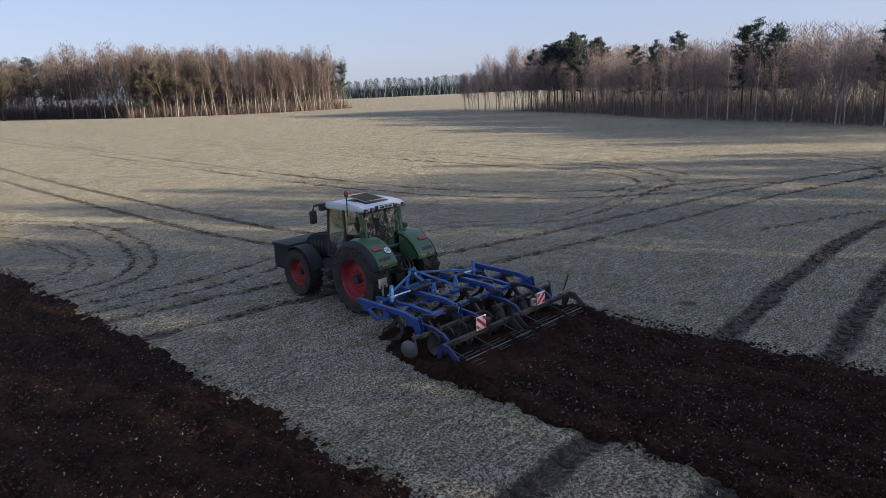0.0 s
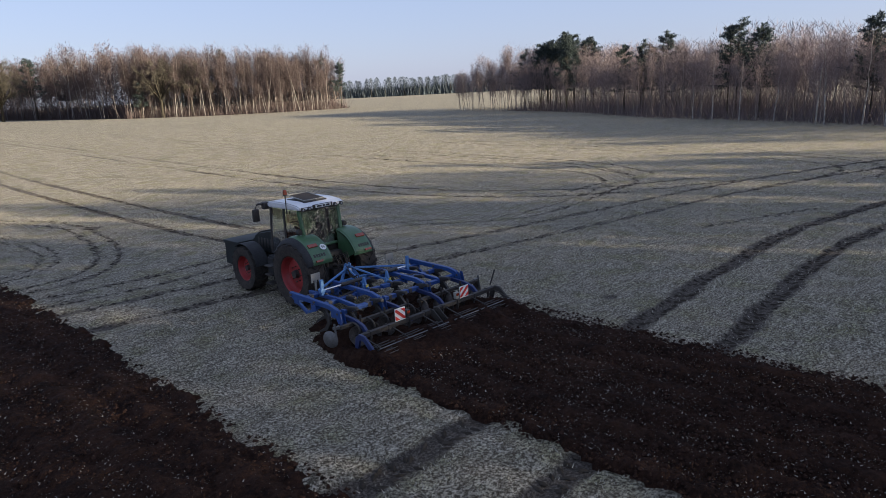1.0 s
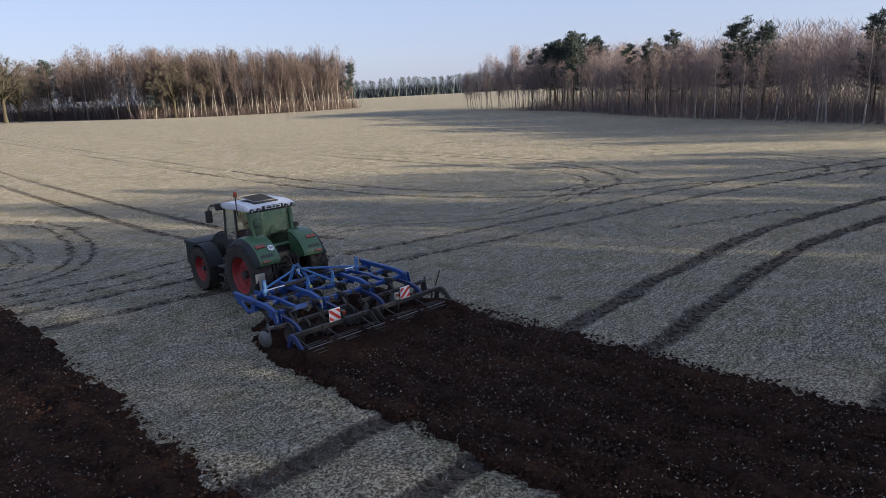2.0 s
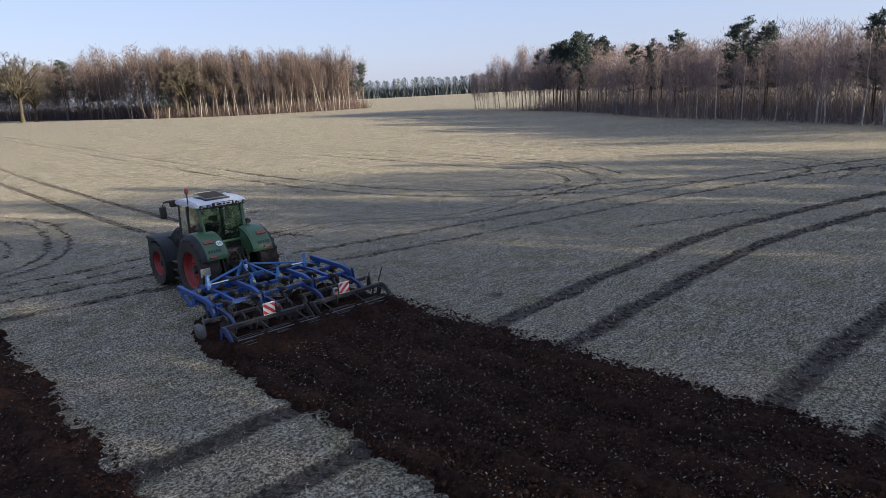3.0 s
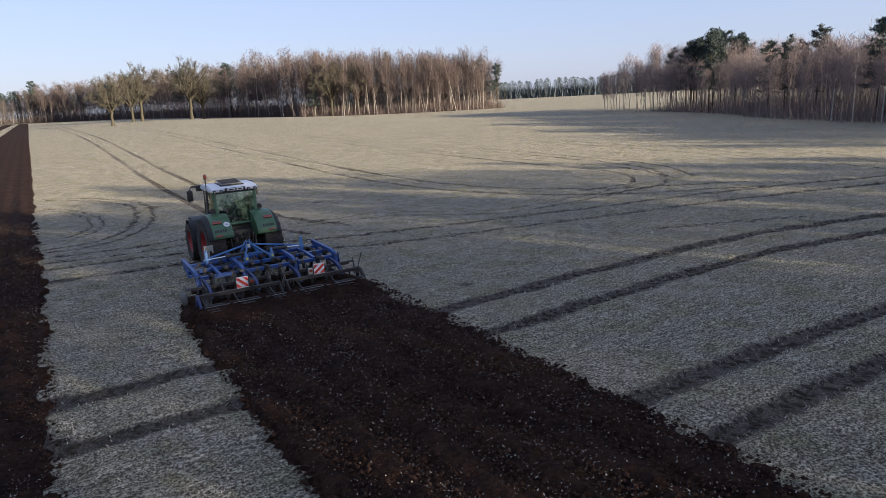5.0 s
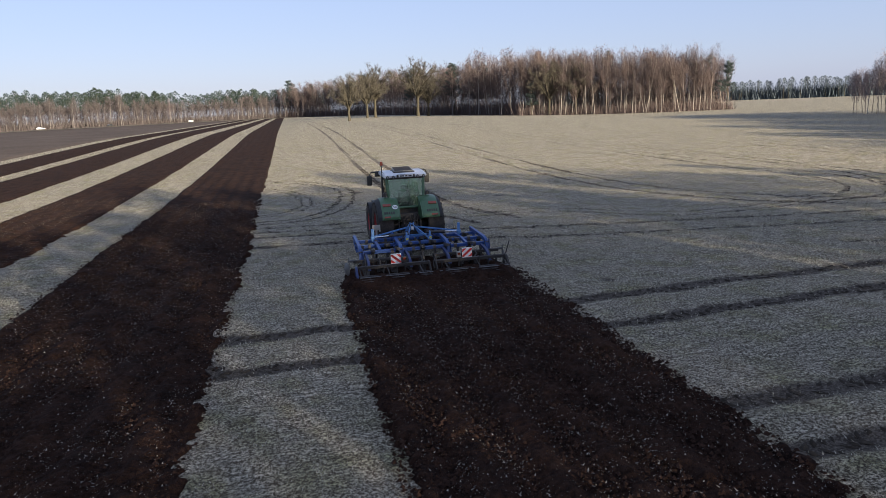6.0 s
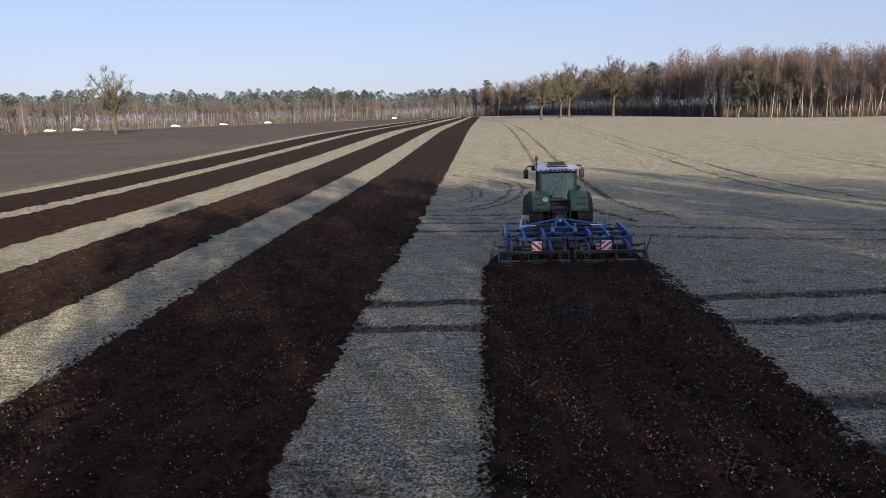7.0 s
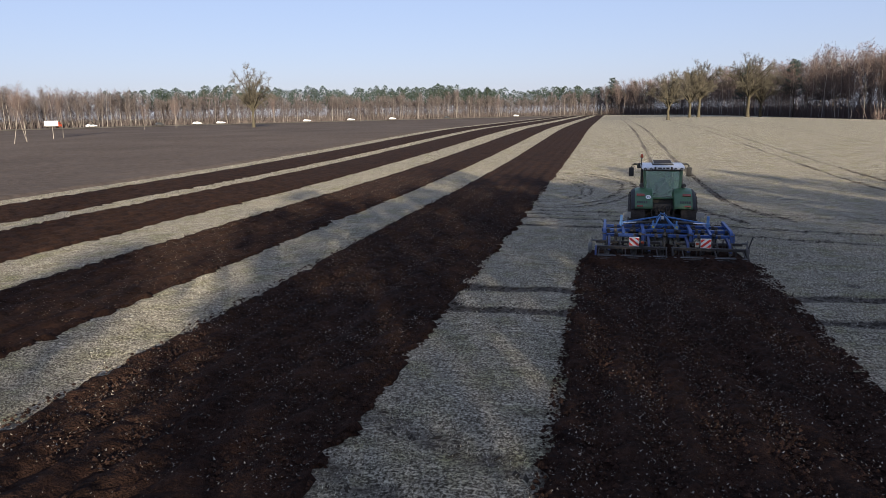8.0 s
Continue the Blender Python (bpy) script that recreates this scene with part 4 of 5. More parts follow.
# ---- the tractor ----
def wheel(parent, x, y, rad, width, side, lugs, rim_r):
    """Rim disc with its tyre and hub under it; side is -1 or 1, the outer face."""
    w = width / 2
    bm = bmesh.new()
    add_lathe(bm, [(rim_r, -w * 0.75), (rim_r * 0.96, -w * 0.6), (rim_r * 0.90, -w * 0.3), (rim_r * 0.82, side * w * 0.1), (rim_r * 0.55, side * w * 0.28), (rim_r * 0.34, side * w * 0.20), (0.02, side * w * 0.20)], 36)
    add_lathe(bm, [(rim_r * 0.90, -w * 0.3 * side), (rim_r * 0.93, w * 0.6 * side), (rim_r * 1.0, w * 0.78 * side)], 36)
    disc = part("wheel", bm, M_RED, parent, "red steel wheel with a lugged tyre")
    disc.location = (x, y, rad)
    bm = bmesh.new()
    add_lathe(bm, [(rim_r * 0.98, -w * 0.72), (rim_r * 1.05, -w * 0.86), (rad * 0.80, -w), (rad * 0.93, -w * 0.94), (rad * 0.955, -w * 0.75), (rad * 0.962, 0),
                   (rad * 0.955, w * 0.75), (rad * 0.93, w * 0.94), (rad * 0.80, w), (rim_r * 1.05, w * 0.86), (rim_r * 0.98, w * 0.72)], 48)
    part("tyre", bm, M_RUBBER, disc, "black dusty rubber tyre")
    for s in (-1, 1):
        bm = bmesh.new()
        pts = []
        for u, da in ((0.03, 0.0), (0.5, 0.10), (1.0, 0.26)):
            for q in (-0.032, 0.032):
                for rr in (rad * 0.94, rad * (1.0 if u < 0.9 else 0.975)):
                    a = q * (1 + 0.5 * u) - da
                    pts.append((s * w * u * 0.98, rr * math.cos(a), rr * math.sin(a)))
        f = []
        for i in (0, 4):
            f += [(i + 1, i + 3, i + 7, i + 5), (i, i + 1, i + 5, i + 4), (i + 2, i + 6, i + 7, i + 3)]
        add_geo(bm, pts, f + [(0, 2, 3, 1), (8, 9, 11, 10)])
        lug = part("tread_lug", bm, M_RUBBER, disc)
        lug.matrix_local = Matrix.Rotation(math.pi / lugs if s > 0 else 0.0, 4, "X")
        for k in range(1, lugs):
            shared("tread_lug", lug.data, disc, Matrix.Rotation(2 * math.pi * (k + (0.5 if s > 0 else 0)) / lugs, 4, "X"))
    bm = bmesh.new()
    add_cyl(bm, (side * w * 0.1, 0, 0), (side * w * 0.55, 0, 0), rim_r * 0.26, rim_r * 0.20, 16)
    for k in range(8):
        a = 2 * math.pi * k / 8
        c = (math.cos(a) * rim_r * 0.42, math.sin(a) * rim_r * 0.42)
        add_cyl(bm, (side * w * 0.18, *c), (side * w * 0.36, *c), 0.018, None, 6)
    part("hub", bm, M_BLACK, disc, "dark wheel hub with bolts")


def guard_shell(bm, section, a0, a1, n=18):
    """Mudguard skin: a section of (x, radius) swept about the wheel's axle, with thickness and a curled lower lip."""
    m = len(section)
    angles = [a0 + (a1 - a0) * i / n for i in range(n + 1)]
    pts = []
    for skin in (0.0, 0.035):
        for ang in angles:
            curl = 0.05 * max(0.0, (ang - 150) / 8) ** 2
            for x, rad in section:
                q = rad - skin - curl
                pts.append((x, q * math.cos(radians(ang)), 0.95 + q * math.sin(radians(ang))))
    half = m * (n + 1)
    faces = []
    for i in range(n):
        for j in range(m - 1):
            k = i * m + j
            faces += [(k, k + 1, k + m + 1, k + m), (half + k, half + k + m, half + k + m + 1, half + k + 1)]
        for j in (0, m - 1):
            k = i * m + j
            faces.append((k, k + m, half + k + m, half + k))
    for i in (0, n):
        for j in range(m - 1):
            k = i * m + j
            faces.append((k, k + 1, half + k + 1, half + k))
    add_geo(bm, pts, faces)
    bmesh.ops.recalc_face_normals(bm, faces=bm.faces[:])


def build_tractor(x, y):
    t = tagged(new("tractor"), "green farm tractor with white cab roof and red wheels", "tractor")
    t.location = (x, y, 0.0)
    # axles and body
    bm = bmesh.new()
    add_prism(bm, [(-0.42, 0.62), (-0.40, 1.08), (0.3, 1.18), (1.6, 1.12), (3.35, 1.05), (3.40, 0.72), (2.2, 0.58), (0.6, 0.52)], -0.30, 0.30, 0.03)
    add_cyl(bm, (-0.95, 0, 0.95), (0.95, 0, 0.95), 0.16)
    add_bar(bm, (-0.85, 2.78, 0.70), (0.85, 2.78, 0.70), 0.24, 0.20, 0.03)
    part("chassis", bm, M_BLACK, t, "black gearbox and axle castings")
    for s in (-1, 1):
        wheel(t, s * 0.95, 0.0, 0.95, 0.62, s, 20, 0.55)
        wheel(t, s * 0.94, 2.78, 0.72, 0.52, s, 18, 0.40)
    # hood
    bm = bmesh.new()
    add_prism(bm, [(1.72, 1.10), (1.72, 1.93), (2.3, 1.90), (3.0, 1.76), (3.42, 1.52), (3.50, 1.05)], -0.40, 0.40, 0.07, 3)
    part("hood", bm, M_HOOD, t, "dark engine hood")
    for s in (-1, 1):
        bm = bmesh.new()
        for k in range(6):
            add_box(bm, (s * 0.398 - 0.008, 2.05 + k * 0.18, 1.28), (s * 0.398 + 0.012 * s + 0.008, 2.15 + k * 0.18, 1.58), 0.004)
        part("grille", bm, M_BLACK, t, "black hood side grille")
        # front mudguard
        bm = bmesh.new()
        prof = arc(2.78, 0.72, 0.81, 55, 168, 12) + arc(2.78, 0.72, 0.785, 168, 55, 12)
        add_prism(bm, prof, *sorted((s * 0.72, s * 1.16)), 0.0)
        part("front_mudguard", bm, M_GREY, t, "dark grey front mudguard")
        bm = bmesh.new()
        add_bar(bm, (s * 0.62, 2.78, 0.8), (s * 0.78, 2.78, 1.5), 0.06, 0.05)
        add_bar(bm, (s * 0.35, 2.78, 0.85), (s * 0.66, 2.78, 0.85), 0.06, 0.06)
        part("mudguard_bracket", bm, M_BLACK, t)
    bm = bmesh.new()
    add_cyl(bm, (0.52, 1.95, 1.1), (0.52, 1.95, 2.75), 0.065, 0.06)
    add_cyl(bm, (0.52, 1.95, 1.3), (0.52, 1.95, 2.1), 0.10, 0.10)
    part("exhaust_pipe", bm, M_BLACK, t, "black upright exhaust pipe")
    # fuel tank and steps
    for s in (-1, 1):
        bm = bmesh.new()
        add_prism(bm, [(0.95, 0.55), (0.95, 1.15), (1.95, 1.20), (1.95, 0.62)], *sorted((s * 0.32, s * 0.82)), 0.06)
        part("fuel_tank", bm, M_GREY, t, "dark grey fuel tank")
    for k in range(3):
        bm = bmesh.new()
        add_box(bm, (-1.12, 1.25, 0.42 + 0.27 * k), (-0.80, 1.62, 0.46 + 0.27 * k), 0.008)
        add_bar(bm, (-0.84, 1.27, 0.44 + 0.27 * k), (-0.84, 1.27, 0.75 + 0.27 * k), 0.03, 0.02, 0)
        part("step", bm, M_BLACK, t, "black cab access step")
    # front ballast box on the front linkage
    bm = bmesh.new()
    add_prism(bm, [(3.75, 0.50), (3.72, 1.30), (4.62, 1.36), (4.66, 0.55)], -0.78, 0.78, 0.04)
    add_box(bm, (-0.80, 3.70, 1.27), (0.80, 4.66, 1.38), 0.02)
    part("ballast_box", bm, M_HOOD, t, "dark rectangular front ballast box")
    bm = bmesh.new()
    for s in (-1, 1):
        add_bar(bm, (s * 0.32, 3.30, 0.75), (s * 0.38, 3.80, 0.72), 0.09, 0.14)
    add_bar(bm, (0, 3.40, 1.10), (0, 3.78, 1.15), 0.07, 0.07)
    part("front_linkage", bm, M_BLACK, t)
    # rear mudguards
    for s in (-1, 1):
        bm = bmesh.new()
        guard_shell(bm, [(s * 0.40, 1.055), (s * 0.43, 1.085), (s * 0.50, 1.098), (s * 0.90, 1.10), (s * 1.00, 1.09), (s * 1.06, 1.07)], 158, 96)
        guard_shell(bm, [(s * 0.72, 1.097), (s * 0.90, 1.10), (s * 1.00, 1.09), (s * 1.06, 1.07)], 97, 78)
        # inner cheek down to the cab
        add_prism(bm, arc(0.0, 0.95, 1.08, 154, 99, 12) + [(-0.17, 1.30), (-0.60, 1.22)], *sorted((s * 0.40, s * 0.44)), 0.0)
        guard = part("rear_mudguard", bm, M_GREEN, t, "green rear mudguard")
        bm = bmesh.new()
        guard_shell(bm, [(s * 1.055, 1.074), (s * 1.11, 1.05), (s * 1.16, 1.012), (s * 1.19, 0.965), (s * 1.20, 0.93)], 158, 26, 30)
        part("mudguard_edge", bm, M_GREY, guard, "dark grey mudguard widening")

        def on_guard(ang, lift=0.0):
            rr = 1.10 + lift
            return Vector((0, rr * math.cos(radians(ang)), 0.95 + rr * math.sin(radians(ang))))

        def guard_pad(nm, x0, x1, a0, a1, thick, m, lb=""):
            b_ = bmesh.new()
            add_prism(b_, arc(0.0, 0.95, 1.10 + thick, a0, a1, 4) + arc(0.0, 0.95, 1.094, a1, a0, 4), *sorted((s * x0, s * x1)), 0.004, 1)
            part(nm, b_, m, guard, lb)
        guard_pad("tail_lamp", 0.70, 1.00, 124, 130, 0.03, M_LENS_RED, "red and amber tail lamp")
        guard_pad("reflector", 0.76, 0.98, 152, 155, 0.036, M_LENS_RED, "red reflector")
        for k in range(5):
            guard_pad("vent_slot", 0.60 + 0.082 * k, 0.655 + 0.082 * k, 142, 147, 0.008, M_BLACK, "black vent slot")
        bm = bmesh.new()
        add_cyl(bm, (s * 0.72, 0.10, 2.0), (s * 0.80, 0.02, 2.10), 0.018)
        add_cyl(bm, (s * 0.80, 0.06, 2.14), (s * 0.80, -0.05, 2.14), 0.085, 0.075)
        part("work_lamp", bm, M_BLACK, guard, "black round work lamp on a stalk")
        if s < 0:
            bm = bmesh.new()
            c = on_guard(133, 0.012)
            d = Vector((0, math.cos(radians(133)), math.sin(radians(133))))
            add_cyl(bm, Vector((-0.56, 0, 0)) + c, Vector((-0.56, 0, 0)) + c + d * 0.008, 0.10, None, 28)
            plate = part("speed_disc", bm, M_SIGNWHITE, guard, "round white disc with the number 50")
            cu = bpy.data.curves.new("speed_number", "FONT")
            cu.body, cu.size, cu.align_x, cu.align_y, cu.extrude = "50", 0.13, "CENTER", "CENTER", 0.002
            fo = new("speed_number", cu)
            cu.materials.append(M_BLACK)
            fo.parent = plate
            zax, xax = d, Vector((1, 0, 0))
            yax = zax.cross(xax)
            mm = Matrix((xax, yax, zax)).transposed().to_4x4()
            mm.translation = Vector((-0.56, 0, 0)) + c + d * 0.011
            fo.matrix_local = mm
    # cab
    bm = bmesh.new()
    add_prism(bm, [(-0.02, 1.10), (-0.06, 1.60), (0.02, 1.66), (0.55, 1.34), (1.70, 1.30), (1.75, 1.10)], -0.60, 0.60, 0.03)
    part("cab_base", bm, M_BLACK, t, "black lower cab body")
    bm = bmesh.new()
    add_prism(bm, [(0.05, 1.28), (1.78, 1.28), (1.78, 1.34), (0.05, 1.34)], -0.72, 0.72, 0.01)
    part("cab_floor", bm, M_GREY, t)
    POST = {"rear": ((0.64, -0.06, 1.74), (0.70, 0.10, 2.74)), "mid": ((0.80, 0.72, 1.34), (0.76, 0.78, 2.76)), "front": ((0.66, 1.78, 1.30), (0.66, 1.62, 2.76))}
    for s in (-1, 1):
        for nm, (a, b) in POST.items():
            bm = bmesh.new()
            add_bar(bm, (s * a[0], a[1], a[2]), (s * b[0], b[1], b[2]), 0.10 if nm == "rear" else 0.07, 0.10, 0.02)
            part("cab_post", bm, M_GREEN if nm == "rear" else M_BLACK, t, "green rear cab post" if nm == "rear" else "black cab post")
        # door and quarter window
        for ya, yb, za, zb, xa, xb, nm in ((0.80, 1.72, 1.36, 2.72, 0.80, 0.70, "door_glass"), (0.06, 0.70, 1.82, 2.72, 0.70, 0.745, "side_glass")):
            bm = bmesh.new()
            add_geo(bm, [(s * xa, ya, za), (s * (0.68 if nm == "door_glass" else 0.80), yb, za), (s * (0.67 if nm == "door_glass" else 0.755), yb - 0.06, zb), (s * (xa - 0.04 if nm == "door_glass" else 0.70), ya + 0.04, zb)], [(0, 1, 2, 3)])
            bmesh.ops.solidify(bm, geom=bm.faces[:], thickness=0.006)
            part(nm, bm, M_GLASS, t, "tinted cab side glass", False)
        bm = bmesh.new()
        add_cyl(bm, (s * 0.80, 0.92, 1.55), (s * 0.80, 0.92, 1.80), 0.014)
        part("door_handle", bm, M_BLACK, t)
        # mirrors on long arms
        bm = bmesh.new()
        add_pipe(bm, [(s * 0.66, 1.60, 2.78), (s * 0.90, 1.66, 2.84), (s * 1.10, 1.70, 2.84), (s * 1.15, 1.70, 2.66)], 0.028)
        add_box(bm, (s * 0.82 - 0.11, 1.56, 2.68), (s * 0.82 + 0.11, 1.74, 2.90), 0.04)
        add_bar(bm, (s * 0.80, 1.64, 2.84), (s * 1.06, 1.69, 2.86), 0.07, 0.06, 0.015)
        arm = part("mirror_arm", bm, M_BLACK, t, "black mirror arm")
        bm = bmesh.new()
        add_box(bm, (s * 1.15 - 0.10, 1.65, 2.34), (s * 1.15 + 0.10, 1.76, 2.72), 0.03)
        housing = part("mirror_housing", bm, M_BLACK, arm)
    bm = bmesh.new()
    add_geo(bm, [(-0.52, -0.09, 1.68), (0.52, -0.09, 1.68), (0.62, -0.07, 1.82), (0.66, 0.09, 2.70), (-0.66, 0.09, 2.70), (-0.62, -0.07, 1.82)], [(0, 1, 2, 3, 4, 5)])
    bmesh.ops.solidify(bm, geom=bm.faces[:], thickness=0.006)
    part("rear_window", bm, M_GLASS, t, "tinted rear cab window", False)
    bm = bmesh.new()
    add_geo(bm, [(-0.62, 1.80, 1.55), (0.62, 1.80, 1.55), (0.62, 1.66, 2.72), (-0.62, 1.66, 2.72)], [(0, 1, 2, 3)])
    bmesh.ops.solidify(bm, geom=bm.faces[:], thickness=0.006)
    part("windscreen", bm, M_GLASS, t, "tinted front cab window", False)
    bm = bmesh.new()
    add_pipe(bm, [(-0.66, -0.06, 1.90), (-0.63, -0.09, 1.76), (-0.50, -0.11, 1.66), (0, -0.12, 1.65), (0.50, -0.11, 1.66), (0.63, -0.09, 1.76), (0.66, -0.06, 1.90)], 0.046)
    part("rear_window_sill", bm, M_GREEN, t, "green rear window sill")
    bm = bmesh.new()
    add_bar(bm, (-0.68, 0.08, 2.72), (0.68, 0.08, 2.72), 0.06, 0.06, 0.012)
    part("rear_window_rail", bm, M_BLACK, t, "black rear window rail")
    bm = bmesh.new()
    add_cyl(bm, (-0.30, -0.10, 1.84), (0.10, -0.02, 2.28), 0.008, None, 6)
    add_cyl(bm, (-0.33, -0.10, 1.83), (-0.25, -0.12, 1.83), 0.03, None, 8)
    part("wiper", bm, M_BLACK, t, "black rear window wiper")
    # roof
    bm = bmesh.new()
    add_prism(bm, [(-0.10, 2.76), (-0.12, 2.83), (0.05, 2.90), (0.50, 2.945), (1.30, 2.945), (1.68, 2.89), (1.76, 2.80), (1.68, 2.74)], -0.80, 0.80, 0.075, 4)
    roof = part("cab_roof", bm, M_WHITE, t, "white cab roof")
    # Black slab on the closed roof stands for the shaded hatch opening.
    bm = bmesh.new()
    add_box(bm, (-0.40, 0.20, 2.905), (0.40, 1.12, 2.957), 0.01)
    part("hatch_shade_slab", bm, M_BLACK, roof, "black slab for the shade in the open roof hatch")
    bm = bmesh.new()
    for s in (-1, 1):
        add_bar(bm, (s * 0.35, 0.30, 2.970), (s * 0.35, 1.12, 3.070), 0.03, 0.025)
    add_bar(bm, (-0.365, 0.30, 2.970), (0.365, 0.30, 2.970), 0.03, 0.025)
    add_bar(bm, (-0.365, 1.12, 3.070), (0.365, 1.12, 3.070), 0.03, 0.025)
    hatch = part("roof_hatch", bm, M_CREAM, roof, "raised pale roof hatch frame")
    bm = bmesh.new()
    add_bar(bm, (0, 0.31, 2.964), (0, 1.11, 3.062), 0.68, 0.012, 0.0)
    part("hatch_pane", bm, M_HATCH, hatch, "tinted hatch pane, dark tree reflection in its brown colour")
    bm = bmesh.new()
    add_box(bm, (-0.34, -0.15, 2.77), (0.34, -0.105, 2.88), 0.008)
    holder = part("plate_holder", bm, M_BLACK, roof, "black plate holder")
    bm = bmesh.new()
    add_box(bm, (-0.27, -0.162, 2.782), (0.27, -0.148, 2.868), 0.004)
    plate = part("number_plate", bm, M_SIGNWHITE, holder, "white plate with dark bars")
    for xa, xb in ((-0.22, -0.06), (-0.02, 0.06), (0.10, 0.22)):
        bm = bmesh.new()
        add_box(bm, (xa, -0.167, 2.80), (xb, -0.161, 2.85), 0.0)
        part("plate_bar", bm, M_BLACK, holder, "dark bar")
    for s in (-1, 1):
        for xx in (0.46, 0.68):
            bm = bmesh.new()
            add_cyl(bm, (s * xx, -0.06, 2.80), (s * xx, -0.14, 2.78), 0.050, 0.056)
            lamp = part("roof_lamp", bm, M_BLACK, roof, "round work lamp at the roof edge")
            bm = bmesh.new()
            add_cyl(bm, (s * xx, -0.138, 2.78), (s * xx, -0.152, 2.777), 0.034, 0.028)
            part("lamp_glass", bm, M_LENS, lamp, "clear lamp glass")
    bm = bmesh.new()
    add_cyl(bm, (-0.80, 0.55, 2.62), (-0.80, 0.55, 3.18), 0.018)
    add_cyl(bm, (-0.80, 0.55, 3.16), (-0.80, 0.55, 3.20), 0.05)
    stalk = part("beacon_stalk", bm, M_BLACK, t, "black beacon stalk")
    bm = bmesh.new()
    add_cyl(bm, (-0.80, 0.55, 3.20), (-0.80, 0.55, 3.30), 0.062, 0.056)
    add_cyl(bm, (-0.80, 0.55, 3.30), (-0.80, 0.55, 3.34), 0.056, 0.03)
    part("beacon", bm, M_LENS_RED, stalk, "orange-red warning beacon")
    # inside the cab
    bm = bmesh.new()
    add_box(bm, (-0.27, 0.42, 1.62), (0.27, 0.95, 1.78), 0.06)
    add_box(bm, (-0.12, 0.55, 1.34), (0.12, 0.80, 1.63), 0.03)
    seat = part("seat", bm, M_SEAT, t, "dark cloth driver seat")
    bm = bmesh.new()
    add_prism(bm, [(0.40, 1.74), (0.30, 2.22), (0.38, 2.26), (0.54, 1.76)], -0.25, 0.25, 0.05)
    add_box(bm, (-0.13, 0.28, 2.25), (0.13, 0.37, 2.44), 0.04)
    part("backrest", bm, M_SEAT, seat)
    bm = bmesh.new()
    add_pipe(bm, [(0, 1.62, 1.36), (0, 1.52, 1.85), (0, 1.42, 2.0)], 0.05)
    for k in range(20):
        a0, a1 = 2 * math.pi * k / 20, 2 * math.pi * (k + 1) / 20
        add_cyl(bm, (0.2 * math.cos(a0), 1.40 + 0.09 * math.sin(a0), 2.02 + 0.16 * math.sin(a0)), (0.2 * math.cos(a1), 1.40 + 0.09 * math.sin(a1), 2.02 + 0.16 * math.sin(a1)), 0.016, None, 6)
    add_box(bm, (-0.30, 1.55, 1.5), (0.30, 1.76, 1.86), 0.05)
    part("steering_column", bm, M_GREY, t, "dark steering wheel and dashboard")
    bm = bmesh.new()
    add_box(bm, (0.28, 0.50, 1.70), (0.42, 1.05, 1.88), 0.03)
    add_box(bm, (0.36, 1.05, 1.92), (0.40, 1.16, 2.16), 0.01)
    part("armrest", bm, M_GREY, t)
    # rear linkage
    for s in (-1, 1):
        bm = bmesh.new()
        add_bar(bm, (s * 0.28, -0.25, 0.62), (s * 0.44, -1.10, 0.54), 0.06, 0.11)
        part("lower_link", bm, M_BLACK, t, "dark steel lower link")
        bm = bmesh.new()
        add_cyl(bm, (s * 0.40, -0.62, 0.60), (s * 0.42, -0.50, 1.28), 0.035)
        add_cyl(bm, (s * 0.40, -0.60, 0.66), (s * 0.41, -0.56, 0.95), 0.052)
        part("lift_rod", bm, M_BLACK, t)
        bm = bmesh.new()
        add_bar(bm, (s * 0.30, -0.10, 1.36), (s * 0.42, -0.55, 1.26), 0.07, 0.10)
        part("lift_arm", bm, M_BLACK, t)
        bm = bmesh.new()
        add_cyl(bm, (s * 0.17, -0.30, 0.85), (s * 0.24, -0.42, 1.30), 0.055)
        add_cyl(bm, (s * 0.17, -0.30, 0.75), (s * 0.17, -0.30, 0.9), 0.03)
        part("lift_cylinder", bm, M_STEEL, t, "worn steel lift cylinder")
    bm = bmesh.new()
    add_cyl(bm, (0, -0.40, 1.02), (0, -1.13, 1.17), 0.032)
    add_cyl(bm, (0, -0.60, 1.06), (0, -0.92, 1.12), 0.048)
    part("top_link", bm, M_STEEL, t, "steel top link")
    bm = bmesh.new()
    add_box(bm, (-0.34, -0.42, 1.16), (0.34, -0.18, 1.46), 0.02)
    for k in range(6):
        add_cyl(bm, (-0.28 + 0.11 * k, -0.42, 1.24 + 0.1 * (k % 2)), (-0.28 + 0.11 * k, -0.50, 1.23 + 0.1 * (k % 2)), 0.028, None, 10)
    part("hydraulic_block", bm, M_BLACK, t, "dark hydraulic coupling block")
    for k in range(5):
        bm = bmesh.new()
        x0 = -0.24 + 0.12 * k
        add_pipe(bm, [(x0, -0.50, 1.26), (x0 * 1.2, -0.72, 1.32 + 0.03 * k), (x0 * 0.8, -0.98, 1.10), (x0 * 0.5, -1.25, 1.08)], 0.013, 6)
        part("hydraulic_hose", bm, M_RUBBER, t, "black hydraulic hose")
    bm = bmesh.new()
    add_box(bm, (-0.16, -0.62, 0.60), (0.16, -0.38, 0.98), 0.03)
    add_cyl(bm, (0, -0.62, 0.72), (0, -0.74, 0.72), 0.06)
    part("drawbar_block", bm, M_BLACK, t)
    return t


